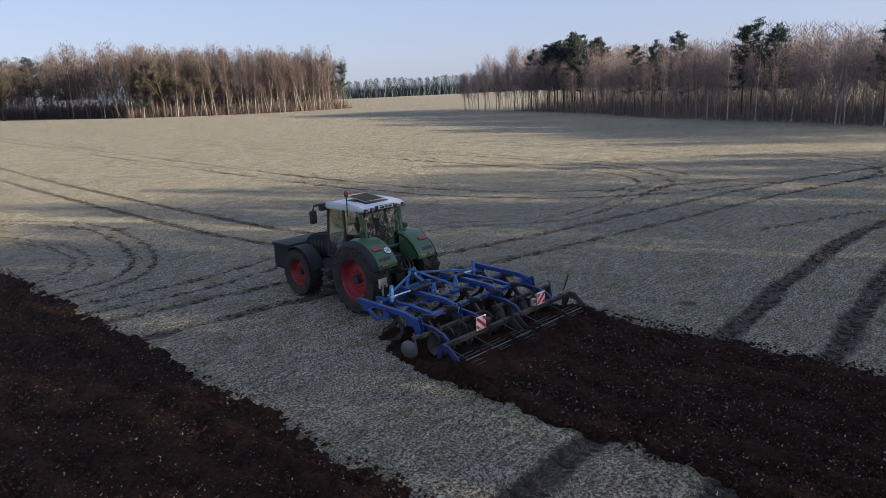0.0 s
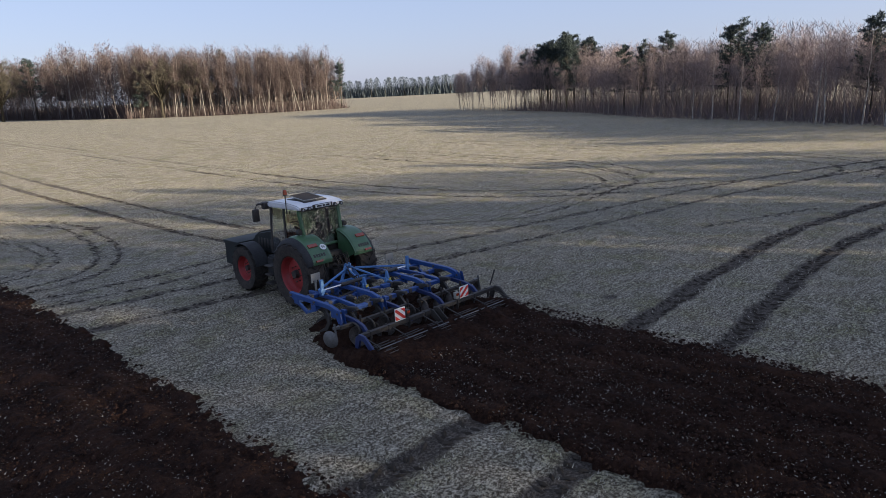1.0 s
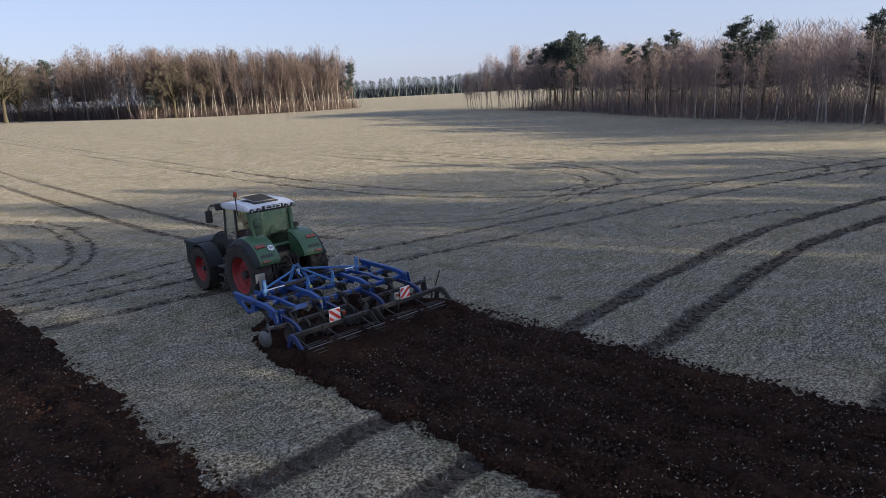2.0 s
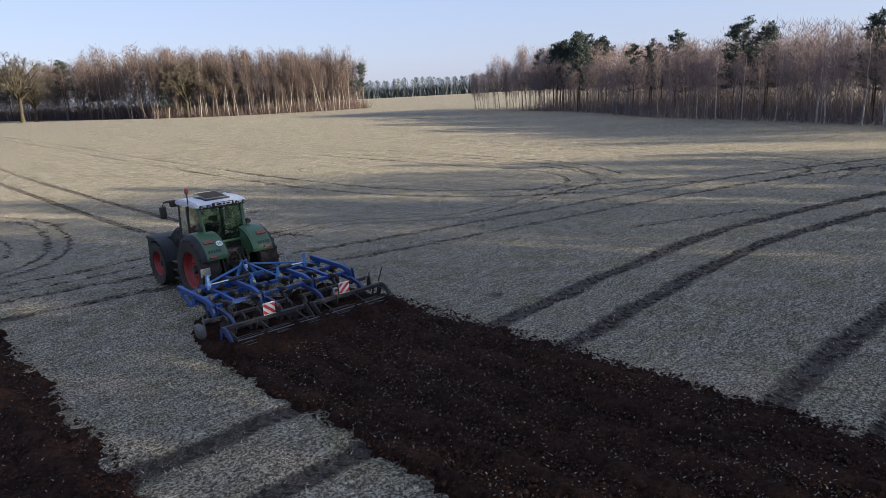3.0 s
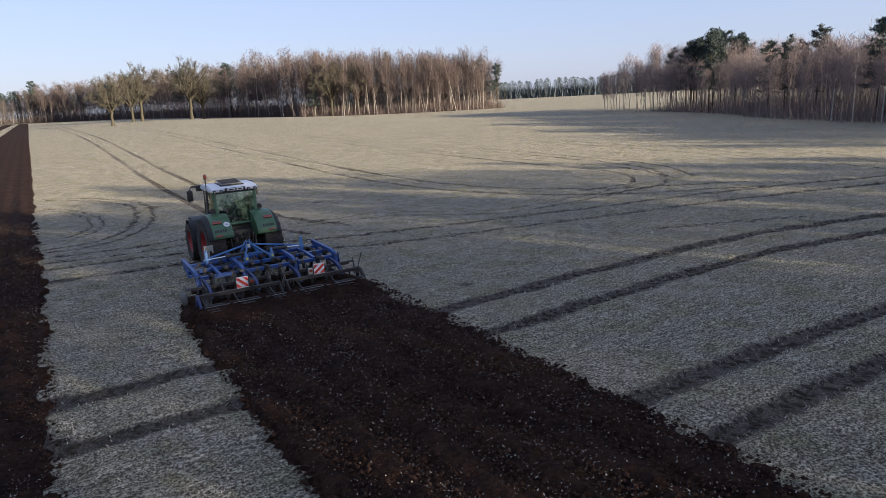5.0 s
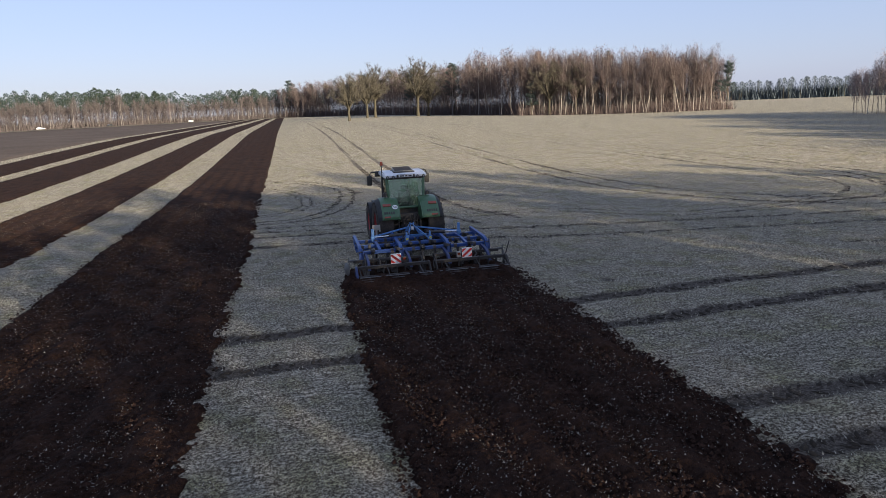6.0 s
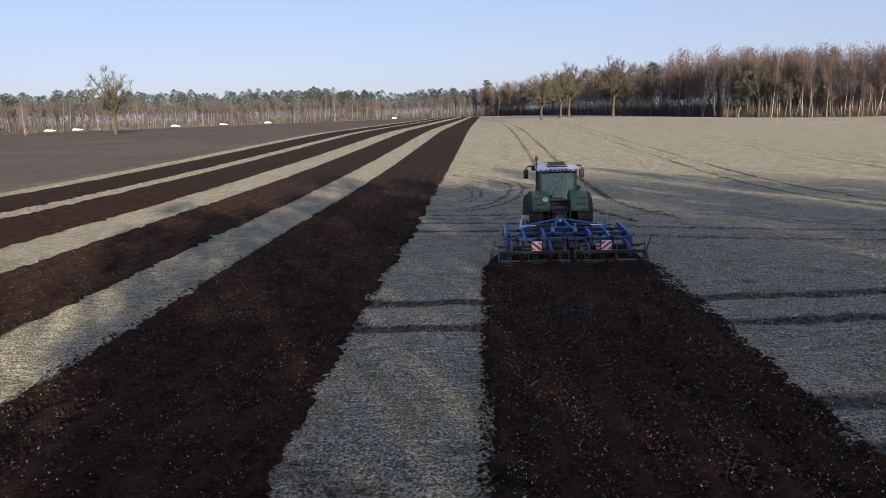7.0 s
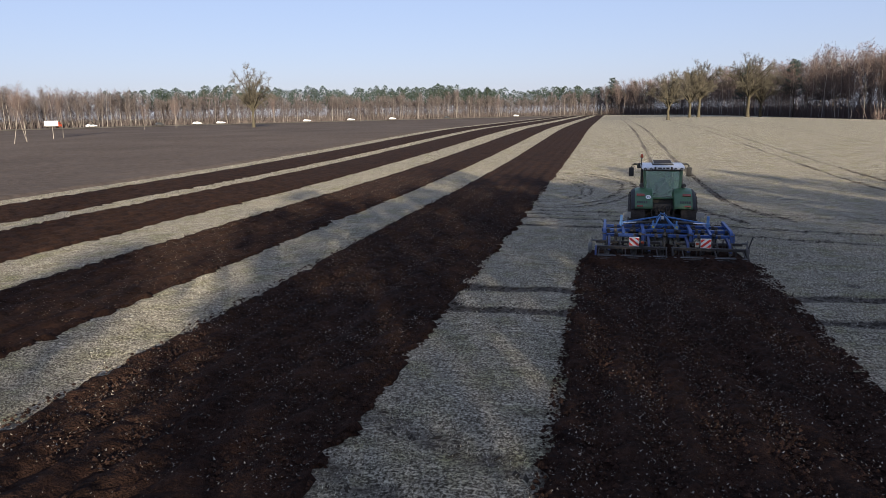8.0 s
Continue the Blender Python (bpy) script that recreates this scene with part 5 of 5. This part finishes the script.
# ---- the cultivator ----
def build_cultivator(x, y):
    """Mounted folding cultivator; its rear roller stands at y, the headstock 3.3 m ahead."""
    c = tagged(new("cultivator"), "blue mounted cultivator with tines, discs and roller in dark soil", "cultivator")
    c.location = (x, y, -0.02)
    c.scale = (1.02, 1.16, 0.86)
    round_ = Matrix.Diagonal((1 / 1.02, 1 / 1.16, 1 / 0.86, 1))
    # transverse beams, one half on each wing
    for yy, z, w_, m in ((2.85, 0.92, 2.12, M_BLUE), (2.15, 0.90, 2.16, M_BLUE), (1.50, 0.84, 2.10, M_BLUE)):
        for s in (-1, 1):
            bm = bmesh.new()
            add_bar(bm, (s * 0.04, yy, z), (s * w_, yy, z), 0.12, 0.12, 0.012)
            add_bar(bm, (s * w_, yy, z), (s * (w_ + 0.015), yy, z), 0.18, 0.18, 0.004)
            add_bar(bm, (s * 0.86, yy, z), (s * 0.90, yy, z), 0.19, 0.20, 0.004)
            beam = part("cross_beam", bm, m, c, "blue box-section cross beam")
            for xx in (0.35, 1.05, 1.70):
                bm = bmesh.new()
                add_box(bm, (s * xx - 0.05, yy - 0.075, z - 0.075), (s * xx + 0.05, yy + 0.075, z + 0.075), 0.01)
                part("clamp", bm, M_STEEL, beam, "worn steel beam clamp")
    # straight upper arms that bend down at the rear, and the lower arms to the roller
    for xx in (-2.08, -0.78, 0.78, 2.08):
        bm = bmesh.new()
        add_prism(bm, [(3.12, 1.00), (3.12, 1.15), (1.62, 1.10), (1.40, 1.03), (1.29, 0.88), (1.24, 0.64), (1.34, 0.61), (1.42, 0.80), (1.52, 0.92), (1.70, 0.97)], xx - 0.05, xx + 0.05, 0.008, 1)
        arm = part("upper_arm", bm, M_BLUE, c, "blue arm bent down at its rear end")
        for py, pz in ((3.05, 1.07), (2.15, 1.06), (1.33, 0.92)):
            bm = bmesh.new()
            add_cyl(bm, (xx - 0.08, py, pz), (xx + 0.08, py, pz), 0.032, None, 10)
            part("pivot_pin", bm, M_STEEL, arm, "steel pivot pin")
        for dx in (-0.062, 0.062):
            bm = bmesh.new()
            add_prism(bm, [(1.34, 1.04), (1.24, 1.02), (1.16, 0.52), (1.24, 0.50)], xx + dx - 0.006, xx + dx + 0.006, 0.0)
            part("side_plate", bm, M_BLUE, arm)
        lx = xx + (0.16 if xx < 0 else -0.16)
        bm = bmesh.new()
        add_prism(bm, [(1.62, 0.74), (1.60, 0.86), (0.98, 0.80), (0.72, 0.70), (0.50, 0.44), (0.60, 0.40), (0.80, 0.60), (1.02, 0.69)], lx - 0.04, lx + 0.04, 0.008, 1)
        part("lower_arm", bm, M_NAVY, c, "dark blue lower arm to the roller")
    for s in (-1, 1):
        bm = bmesh.new()
        add_bar(bm, (s * 2.08, 3.08, 1.04), (s * 2.08, 2.50, 0.62), 0.07, 0.09, 0.008)
        add_bar(bm, (s * 2.08, 2.52, 0.64), (s * 1.70, 2.20, 0.80), 0.06, 0.08, 0.008)
        part("outer_brace", bm, M_BLUE, c, "blue outer wing brace")
        bm = bmesh.new()
        add_prism(bm, [(3.2, 0.86), (3.2, 0.98), (2.1, 1.00), (1.45, 0.94), (1.45, 0.84), (2.1, 0.88)], s * 1.44 - 0.045, s * 1.44 + 0.045, 0.008, 1)
        part("inner_rail", bm, M_BLUE, c, "blue inner frame rail")
    # headstock
    bm = bmesh.new()
    add_bar(bm, (-0.50, 3.24, 0.90), (0.50, 3.24, 0.90), 0.10, 0.13, 0.01)
    head = part("headstock", bm, M_BLUE2, c, "light blue three-point headstock")
    bm = bmesh.new()
    for dx in (-0.06, 0.06):
        add_prism(bm, [(3.28, 1.10), (3.30, 1.44), (3.38, 1.46), (3.44, 1.38), (3.42, 1.10)], dx - 0.012, dx + 0.012, 0.004, 1)
    add_cyl(bm, (-0.09, 3.37, 1.38), (0.09, 3.37, 1.38), 0.025, None, 10)
    part("top_yoke", bm, M_BLUE2, head)
    for s in (-1, 1):
        for nm, a, b, w_, h_ in (("upright", (0.46, 3.25, 0.62), (0.07, 3.36, 1.36), 0.06, 0.09), ("back_stay", (0.07, 3.32, 1.32), (0.40, 2.15, 0.98), 0.045, 0.055),
                                 ("side_stay", (0.46, 3.25, 0.90), (1.50, 2.85, 0.96), 0.06, 0.08), ("top_stay", (0.07, 3.34, 1.28), (1.52, 2.74, 1.10), 0.05, 0.06)):
            bm = bmesh.new()
            add_bar(bm, (s * a[0], a[1], a[2]), (s * b[0], b[1], b[2]), w_, h_, 0.008)
            part(nm, bm, M_BLUE2 if nm != "side_stay" else M_BLUE, head)
        bm = bmesh.new()
        add_box(bm, (s * 0.45 - 0.06, 3.22, 0.50), (s * 0.45 - 0.03, 3.44, 0.80), 0.006)
        add_box(bm, (s * 0.45 + 0.03, 3.22, 0.50), (s * 0.45 + 0.06, 3.44, 0.80), 0.006)
        add_cyl(bm, (s * 0.45 - 0.09, 3.38, 0.58), (s * 0.45 + 0.09, 3.38, 0.58), 0.025, None, 10)
        part("hitch_yoke", bm, M_BLUE, head)
    bm = bmesh.new()
    add_box(bm, (-0.045, 3.262, 1.16), (0.045, 3.276, 1.30), 0.003)
    part("maker_sticker", bm, M_SIGNWHITE, head, "white sticker without lettering")
    # folding cylinders, brackets, posts, boards
    for s in (-1, 1):
        bm = bmesh.new()
        add_cyl(bm, (s * 0.30, 2.42, 1.22), (s * 0.92, 2.52, 1.17), 0.055)
        add_cyl(bm, (s * 0.88, 2.513, 1.173), (s * 0.96, 2.527, 1.167), 0.066)
        cyl = part("folding_cylinder", bm, M_BLACK, c, "black hydraulic folding cylinder")
        bm = bmesh.new()
        add_cyl(bm, (s * 0.96, 2.527, 1.167), (s * 1.46, 2.62, 1.12), 0.026)
        part("piston_rod", bm, M_CHROME, cyl, "bright chromed piston rod")
        bm = bmesh.new()
        add_prism(bm, [(2.20, 0.92), (2.27, 1.30), (2.33, 1.30), (2.40, 0.92)], s * 0.40 - 0.025, s * 0.40 + 0.025, 0.008, 1)
        add_prism(bm, [(2.24, 0.92), (2.28, 1.10), (2.32, 1.10), (2.36, 0.92)], s * 0.40 - 0.07, s * 0.40 + 0.07, 0.008, 1)
        lug = part("pivot_bracket", bm, M_BLUE2, c, "light blue pivot bracket")
        bm = bmesh.new()
        add_box(bm, (s * 0.40 - 0.04, 2.188, 1.00), (s * 0.40 + 0.04, 2.202, 1.09), 0.003)
        part("warning_sticker", bm, M_YELLOW, lug, "small yellow warning sticker")
        bm = bmesh.new()
        add_bar(bm, (s * 1.50, 2.62, 0.96), (s * 1.50, 2.62, 1.46), 0.09, 0.06, 0.008)
        add_box(bm, (s * 1.50 - 0.07, 2.58, 1.06), (s * 1.50 + 0.07, 2.66, 1.16), 0.005)
        part("transport_post", bm, M_BLUE2, c, "light blue upright transport post")
        bm = bmesh.new()
        add_bar(bm, (s * 1.30, 3.12, 0.94), (s * 1.30, 3.12, 1.30), 0.06, 0.02, 0.004)
        stalk = part("board_stalk", bm, M_CREAM, c)
        bm = bmesh.new()
        add_box(bm, (s * 1.30 - 0.14, 3.09, 1.29), (s * 1.30 + 0.14, 3.11, 1.51), 0.005)
        for dx in (-0.115, 0.0, 0.115):
            add_box(bm, (s * 1.30 + dx - 0.028, 3.09, 1.22), (s * 1.30 + dx + 0.028, 3.11, 1.30), 0.004)
        part("front_board", bm, M_CREAM, stalk, "plain cream marker board with a notched foot")
        for k in range(3):
            bm = bmesh.new()
            add_pipe(bm, [(s * 0.08, 3.3, 1.28 + 0.05 * k), (s * 0.25, 2.9, 1.12), (s * (0.32 + 0.08 * k), 2.6, 1.28), (s * 0.6, 2.3, 1.04), (s * (1.0 + 0.2 * k), 2.15, 0.99)], 0.014, 6)
            part("hose", bm, M_RUBBER, c, "black hydraulic hose")
    # tines: broad curved spring shank, wing share, spring housing; each kind built once and shared
    def once(name, bm, m, smooth=True):
        o = part(name, bm, m, c, "", smooth)
        data = o.data
        bpy.data.objects.remove(o)
        return data
    bm = bmesh.new()
    outline = [(0.06, 0.84), (-0.16, 0.80), (-0.30, 0.62), (-0.33, 0.40), (-0.22, 0.18), (-0.02, 0.02), (0.14, -0.08), (0.18, -0.02), (0.06, 0.10), (-0.12, 0.24), (-0.22, 0.42), (-0.20, 0.58), (-0.10, 0.70), (0.06, 0.74)]
    add_prism(bm, outline, -0.035, 0.035, 0.006, 1)
    tine_data = once("tine", bm, M_BLACK)
    bm = bmesh.new()
    add_prism(bm, [(-0.10, 0.80), (-0.32, 0.93), (-0.30, 1.00), (0.04, 0.93), (0.10, 0.76), (-0.02, 0.72)], -0.055, 0.055, 0.014, 2)
    add_cyl(bm, (0, -0.06, 0.90), (0, -0.34, 0.95), 0.062, 0.05, 12)
    housing_data = once("spring_housing", bm, M_BLACK)
    bm = bmesh.new()
    add_geo(bm, [(-0.24, -0.12, 0.02), (0, 0.20, -0.06), (0.24, -0.12, 0.02), (0, 0.04, 0.06)], [(0, 1, 3), (1, 2, 3), (0, 3, 2), (0, 2, 1)])
    share_data = once("share", bm, M_STEEL, False)
    for row, yy in enumerate((2.85, 2.15, 1.50)):
        for k in range(6):
            xx = -2.12 + 0.80 * k + 0.267 * row - 0.10
            if abs(xx) > 2.2:
                continue
            base = shared("tine", tine_data, c, Matrix.Translation((xx, yy, 0.02)))
            shared("share", share_data, base)
            shared("spring_housing", housing_data, base)
    # levelling discs on their beam
    for s in (-1, 1):
        bm = bmesh.new()
        add_bar(bm, (s * 0.18, 1.04, 0.66), (s * 2.36, 1.04, 0.66), 0.09, 0.10, 0.008)
        beam = part("disc_beam", bm, M_BAR, c, "earthy steel disc beam")
        for xx in (0.22, 1.0, 1.75):
            bm = bmesh.new()
            add_bar(bm, (s * xx, 1.00, 0.86), (s * xx, 1.00, 0.48), 0.03, 0.05, 0.004)
            part("adjuster", bm, M_BAR, beam)
    bm = bmesh.new()
    add_lathe(bm, [(0.005, 0.085), (0.08, 0.080), (0.17, 0.052), (0.255, 0.0), (0.248, -0.006), (0.16, 0.042), (0.07, 0.070), (0.005, 0.075)], 28)
    disc_data = once("disc", bm, M_STEEL)
    bm = bmesh.new()
    add_pipe(bm, [(0, 0.02, 0.36), (0, -0.14, 0.32), (0, -0.22, 0.14), (0, -0.06, 0.0)], 0.026, 6, 0.05)
    discarm_data = once("disc_arm", bm, M_BAR)
    for k in range(10):
        xx = -2.00 + 0.444 * k
        shared("levelling_disc", disc_data, c, Matrix.Translation((xx, 0.84, 0.36)) @ round_ @ Matrix.Rotation(radians(24 if xx < 0 else 156), 4, "Z"))
        shared("disc_arm", discarm_data, c, Matrix.Translation((xx, 0.98, 0.36)))
    for s in (-1, 1):
        bm = bmesh.new()
        add_bar(bm, (s * 2.34, 1.04, 0.70), (s * 2.52, 1.04, 0.70), 0.07, 0.08, 0.006)
        add_bar(bm, (s * 2.50, 1.02, 0.84), (s * 2.50, 0.98, 0.40), 0.03, 0.05, 0.006)
        edge_arm = part("edge_disc_arm", bm, M_PALE, c, "bright worn edge disc arm")
        bm = bmesh.new()
        add_lathe(bm, [(0.005, 0.07), (0.08, 0.062), (0.15, 0.040), (0.215, 0.0), (0.208, -0.006), (0.13, 0.03), (0.005, 0.06)], 28)
        dd = part("edge_disc", bm, M_PALE if s < 0 else M_STEEL, c, "worn steel edge disc")
        dd.matrix_local = Matrix.Translation((s * 2.56, 1.12, 0.38)) @ round_ @ Matrix.Rotation(radians(200 if s < 0 else -20), 4, "Z")
    bm = bmesh.new()
    add_pipe(bm, [(0, 0, 0), (0, -0.08, -0.05), (0.01, -0.20, -0.12)], 0.008, 5, 0.1)
    prong_data = once("prong", bm, M_BAR)
    # roller: beam, hangers, two cage halves
    for s in (-1, 1):
        bm = bmesh.new()
        add_bar(bm, (s * 0.06, 0.40, 0.60), (s * 2.34, 0.40, 0.60), 0.10, 0.11, 0.008)
        beam = part("roller_beam", bm, M_BAR, c, "earthy brown roller beam")
        for xx in (0.30, 0.85, 1.5, 2.05):
            bm = bmesh.new()
            add_prism(bm, [(0.47, 0.67), (0.33, 0.67), (0.325, 0.50), (0.36, 0.36), (0.39, 0.36), (0.38, 0.53), (0.47, 0.54)], s * xx - 0.018, s * xx + 0.018, 0.003, 1)
            part("beam_clip", bm, M_BAR, beam)
        bm = bmesh.new()
        add_prism(bm, [(0.45, 0.67), (0.30, 0.68), (0.02, 0.38), (-0.05, 0.22), (0.04, 0.16), (0.14, 0.30), (0.45, 0.52)], s * 0.10 - 0.015, s * 0.10 + 0.015, 0.004, 1)
        part("roller_hanger", bm, M_BAR, beam, "flat steel roller hanger")
        bm = bmesh.new()
        add_prism(bm, [(0.54, 0.26), (0.50, 0.56), (0.38, 0.69), (0.22, 0.67), (0.02, 0.45), (-0.16, 0.18), (-0.08, 0.12), (0.08, 0.30), (0.24, 0.51), (0.36, 0.53), (0.43, 0.26)], s * 2.35 - 0.03, s * 2.35 + 0.03, 0.008, 1)
        part("end_plate", bm, M_NAVY if s < 0 else M_BAR, beam, "arched roller end plate")
        bm = bmesh.new()
        add_cyl(bm, (s * 0.14, 0.0, 0.20), (s * 2.30, 0.0, 0.20), 0.04, None, 10)
        cage = part("roller", bm, M_BLACK, c, "dark tubular cage roller")
        for k in range(9):
            a = 2 * math.pi * k / 9 + 0.2
            bm = bmesh.new()
            add_cyl(bm, (s * 0.14, 0.22 * math.cos(a), 0.20 + 0.22 * math.sin(a)), (s * 2.30, 0.22 * math.cos(a + 0.2), 0.20 + 0.22 * math.sin(a + 0.2)), 0.013, None, 6)
            part("roller_bar", bm, M_BLACK, cage)
        for k in range(5):
            bm = bmesh.new()
            xx = s * (0.16 + 0.53 * k)
            add_lathe(bm, [(0.205, xx - 0.006), (0.212, xx - 0.006), (0.212, xx + 0.006), (0.205, xx + 0.006), (0.205, xx - 0.006)], 24)
            for q in range(3):
                a = 2 * math.pi * q / 3
                add_bar(bm, (xx, 0, 0), (xx, 0.205 * math.cos(a), 0.205 * math.sin(a)), 0.012, 0.03, 0)
            rg = part("roller_ring", bm, M_BLACK, cage, "", False)
            rg.location = (0, 0, 0.20)
        # trailing rods with short prongs
        bm = bmesh.new()
        add_cyl(bm, (s * 0.10, -0.16, 0.42), (s * 2.30, -0.16, 0.42), 0.015, None, 8)
        crumb = part("trailing_bar", bm, M_PALE, c, "thin worn bright steel trailing bar")
        for k in range(4):
            shared("prong", prong_data, crumb, Matrix.Translation((s * (0.35 + 0.55 * k), -0.16, 0.42)))
        for x0, x1, yy, zz in ((0.15, 0.75, -0.26, 0.37), (0.95, 1.55, -0.26, 0.37), (1.70, 2.28, -0.26, 0.37), (0.25, 0.60, -0.35, 0.33), (1.80, 2.20, -0.35, 0.33)):
            bm = bmesh.new()
            add_cyl(bm, (s * x0, yy, zz), (s * x1, yy, zz), 0.009, None, 6)
            part("trailing_rod", bm, M_STEEL, crumb, "short thin steel rod")
        for xx in (0.4, 1.4, 2.25):
            bm = bmesh.new()
            add_bar(bm, (s * xx, 0.36, 0.57), (s * xx, -0.16, 0.42), 0.03, 0.02, 0)
            part("trailing_link", bm, M_BAR, crumb)
        # striped marker boards with lamps
        bx_ = s * 1.12
        bm = bmesh.new()
        add_bar(bm, (bx_, 0.40, 0.60), (bx_, 0.40, 0.92), 0.05, 0.03, 0.004)
        stalk = part("marker_stalk", bm, M_BLACK, c)
        bm = bmesh.new()
        add_box(bm, (bx_ - 0.16, 0.365, 0.665), (bx_ + 0.16, 0.38, 1.035), 0.004)
        board = part("marker_board", bm, M_SIGNWHITE, stalk, "white marker board with red diagonal stripes")
        for q in (-1, 0, 1):
            bm = bmesh.new()
            zc = 0.85 + q * 0.225
            quad = [(-0.16, zc - 0.16 * s - 0.055), (0.16, zc + 0.16 * s - 0.055), (0.16, zc + 0.16 * s + 0.055), (-0.16, zc - 0.16 * s + 0.055)]
            quad = clip_square(quad, 0.157, 0.85)
            if len(quad) < 3:
                continue
            add_geo(bm, [(bx_ + u, 0.363, z) for u, z in quad] + [(bx_ + u, 0.360, z) for u, z in quad],
                    [tuple(range(len(quad))), tuple(range(2 * len(quad) - 1, len(quad) - 1, -1))] + [(i, (i + 1) % len(quad), len(quad) + (i + 1) % len(quad), len(quad) + i) for i in range(len(quad))])
            part("red_stripe", bm, M_SIGNRED, board, "red diagonal stripe", False)
        bm = bmesh.new()
        lx = bx_ + (0.26 if s < 0 else -0.26)
        add_box(bm, (lx - 0.06, 0.36, 0.69), (lx + 0.06, 0.44, 0.90), 0.015)
        lampbox = part("rear_lamp", bm, M_CREAM if s > 0 else M_BLACK, stalk, "small rear lamp box")
        bm = bmesh.new()
        add_box(bm, (lx - 0.045, 0.350, 0.79), (lx + 0.045, 0.362, 0.87), 0.004)
        part("lamp_glass", bm, M_LENS_RED, lampbox, "red lamp lens")
    bm = bmesh.new()
    add_bar(bm, (2.46, 0.60, 0.62), (2.56, 0.52, 1.12), 0.03, 0.03, 0.004)
    part("edge_post", bm, M_BLACK, c, "thin dark upright post")
    return c


def clip_square(poly, half, zc):
    """Clips a polygon in (u, z) to a square of that half width round (0, zc)."""
    for axis, sign, lim in ((0, 1, half), (0, -1, half), (1, 1, half), (1, -1, half)):
        out = []
        val = lambda p: sign * (p[axis] - (zc if axis else 0)) - lim
        for a, b in zip(poly, poly[1:] + poly[:1]):
            va, vb = val(a), val(b)
            if va <= 0:
                out.append(a)
            if (va < 0 < vb) or (vb < 0 < va):
                k = va / (va - vb)
                out.append((a[0] + (b[0] - a[0]) * k, a[1] + (b[1] - a[1]) * k))
        poly = out
        if not poly:
            break
    return poly


build_tractor(11.45, 29.5)
build_cultivator(11.41, 24.46)


# ---- vehicles on the far road ----
def build_car(kind, paint, label):
    car = tagged(new(kind), label, "car", "vehicles on the far road")
    bm = bmesh.new()
    add_prism(bm, [(-2.15, 0.40), (-2.2, 0.85), (-2.0, 0.98), (0.9, 0.98), (2.0, 0.80), (2.15, 0.45)], -0.87, 0.87, 0.08)
    part("body", bm, paint, car)
    bm = bmesh.new()
    add_prism(bm, [(-1.9, 0.95), (-1.35, 1.42), (0.15, 1.45), (0.95, 0.95)], -0.74, 0.74, 0.05)
    part("cabin", bm, paint, car)
    for s in (-1, 1):
        bm = bmesh.new()
        add_prism(bm, [(-1.6, 0.98), (-1.25, 1.34), (0.12, 1.36), (0.75, 0.98)], *sorted((s * 0.735, s * 0.752)), 0.0)
        part("window", bm, M_HOOD, car, "dark glass")
        for yy in (-1.45, 1.4):
            bm = bmesh.new()
            add_lathe(bm, [(0.02, s * 0.02), (0.2, s * 0.03), (0.31, s * 0.05), (0.33, 0.0), (0.33, -s * 0.16), (0.30, -s * 0.2)], 16)
            w_ = part("wheel", bm, M_RUBBER, car, "dark car wheel")
            w_.location = (s * 0.84, yy, 0.33)
    return car


# Places along the road: x, y, heading.
white_car = build_car("car", M_CARWHITE, "white car on the far country road")
dark_car = build_car("car", M_CARDARK, "dark car on the far country road")


def build_lorry():
    lorry = tagged(new("lorry"), "white box lorry with a red cab on the far country road", "lorry", "vehicles on the far road")
    bm = bmesh.new()
    add_box(bm, (-1.15, -2.5, 0.95), (1.15, 1.9, 3.05), 0.05)
    part("box_body", bm, M_CARWHITE, lorry, "white box body")
    bm = bmesh.new()
    add_prism(bm, [(2.05, 0.6), (2.05, 2.5), (3.0, 2.45), (3.45, 1.6), (3.5, 0.6)], -1.1, 1.1, 0.08)
    cab = part("cab", bm, M_LENS_RED, lorry, "red driver cab")
    bm = bmesh.new()
    add_prism(bm, [(2.4, 1.6), (2.4, 2.25), (2.95, 2.25), (3.25, 1.6)], -1.12, 1.12, 0.02)
    part("window", bm, M_HOOD, cab, "dark glass")
    bm = bmesh.new()
    add_box(bm, (-0.5, -2.4, 0.65), (0.5, 3.2, 0.93), 0.03)
    part("chassis", bm, M_BLACK, lorry)
    for s in (-1, 1):
        for yy in (-1.5, 2.7):
            bm = bmesh.new()
            add_lathe(bm, [(0.02, s * 0.02), (0.3, s * 0.04), (0.46, s * 0.06), (0.50, 0.0), (0.50, -s * 0.25), (0.45, -s * 0.28)], 16)
            w_ = part("wheel", bm, M_RUBBER, lorry, "dark lorry wheel")
            w_.location = (s * 1.08, yy, 0.50)
    return lorry


lorry = build_lorry()


def on_road(ob, x, y, heading, first):
    m = Matrix.Translation((x, y, float(lie(x, y)) + 0.31)) @ Matrix.Rotation(radians(heading - 90), 4, "Z")
    if first:
        ob.matrix_world = m
    else:
        copy_thing(ob, m)


on_road(lorry, -212.5, 239.3, 72, True)
for i, (x, y, hd) in enumerate(((-207, 255, 69), (-185, 300, 60), (-178.9, 311, 59), (-152.2, 354.2, 59), (-136.6, 380.6, 60), (-120.6, 409.7, 62), (-58.6, 520.4, 56))):
    on_road(white_car, x, y, hd, i == 0)
for i, (x, y, hd) in enumerate(((-194.2, 283.9, 63), (-96.5, 454.8, 62))):
    on_road(dark_car, x, y, hd, i == 0)
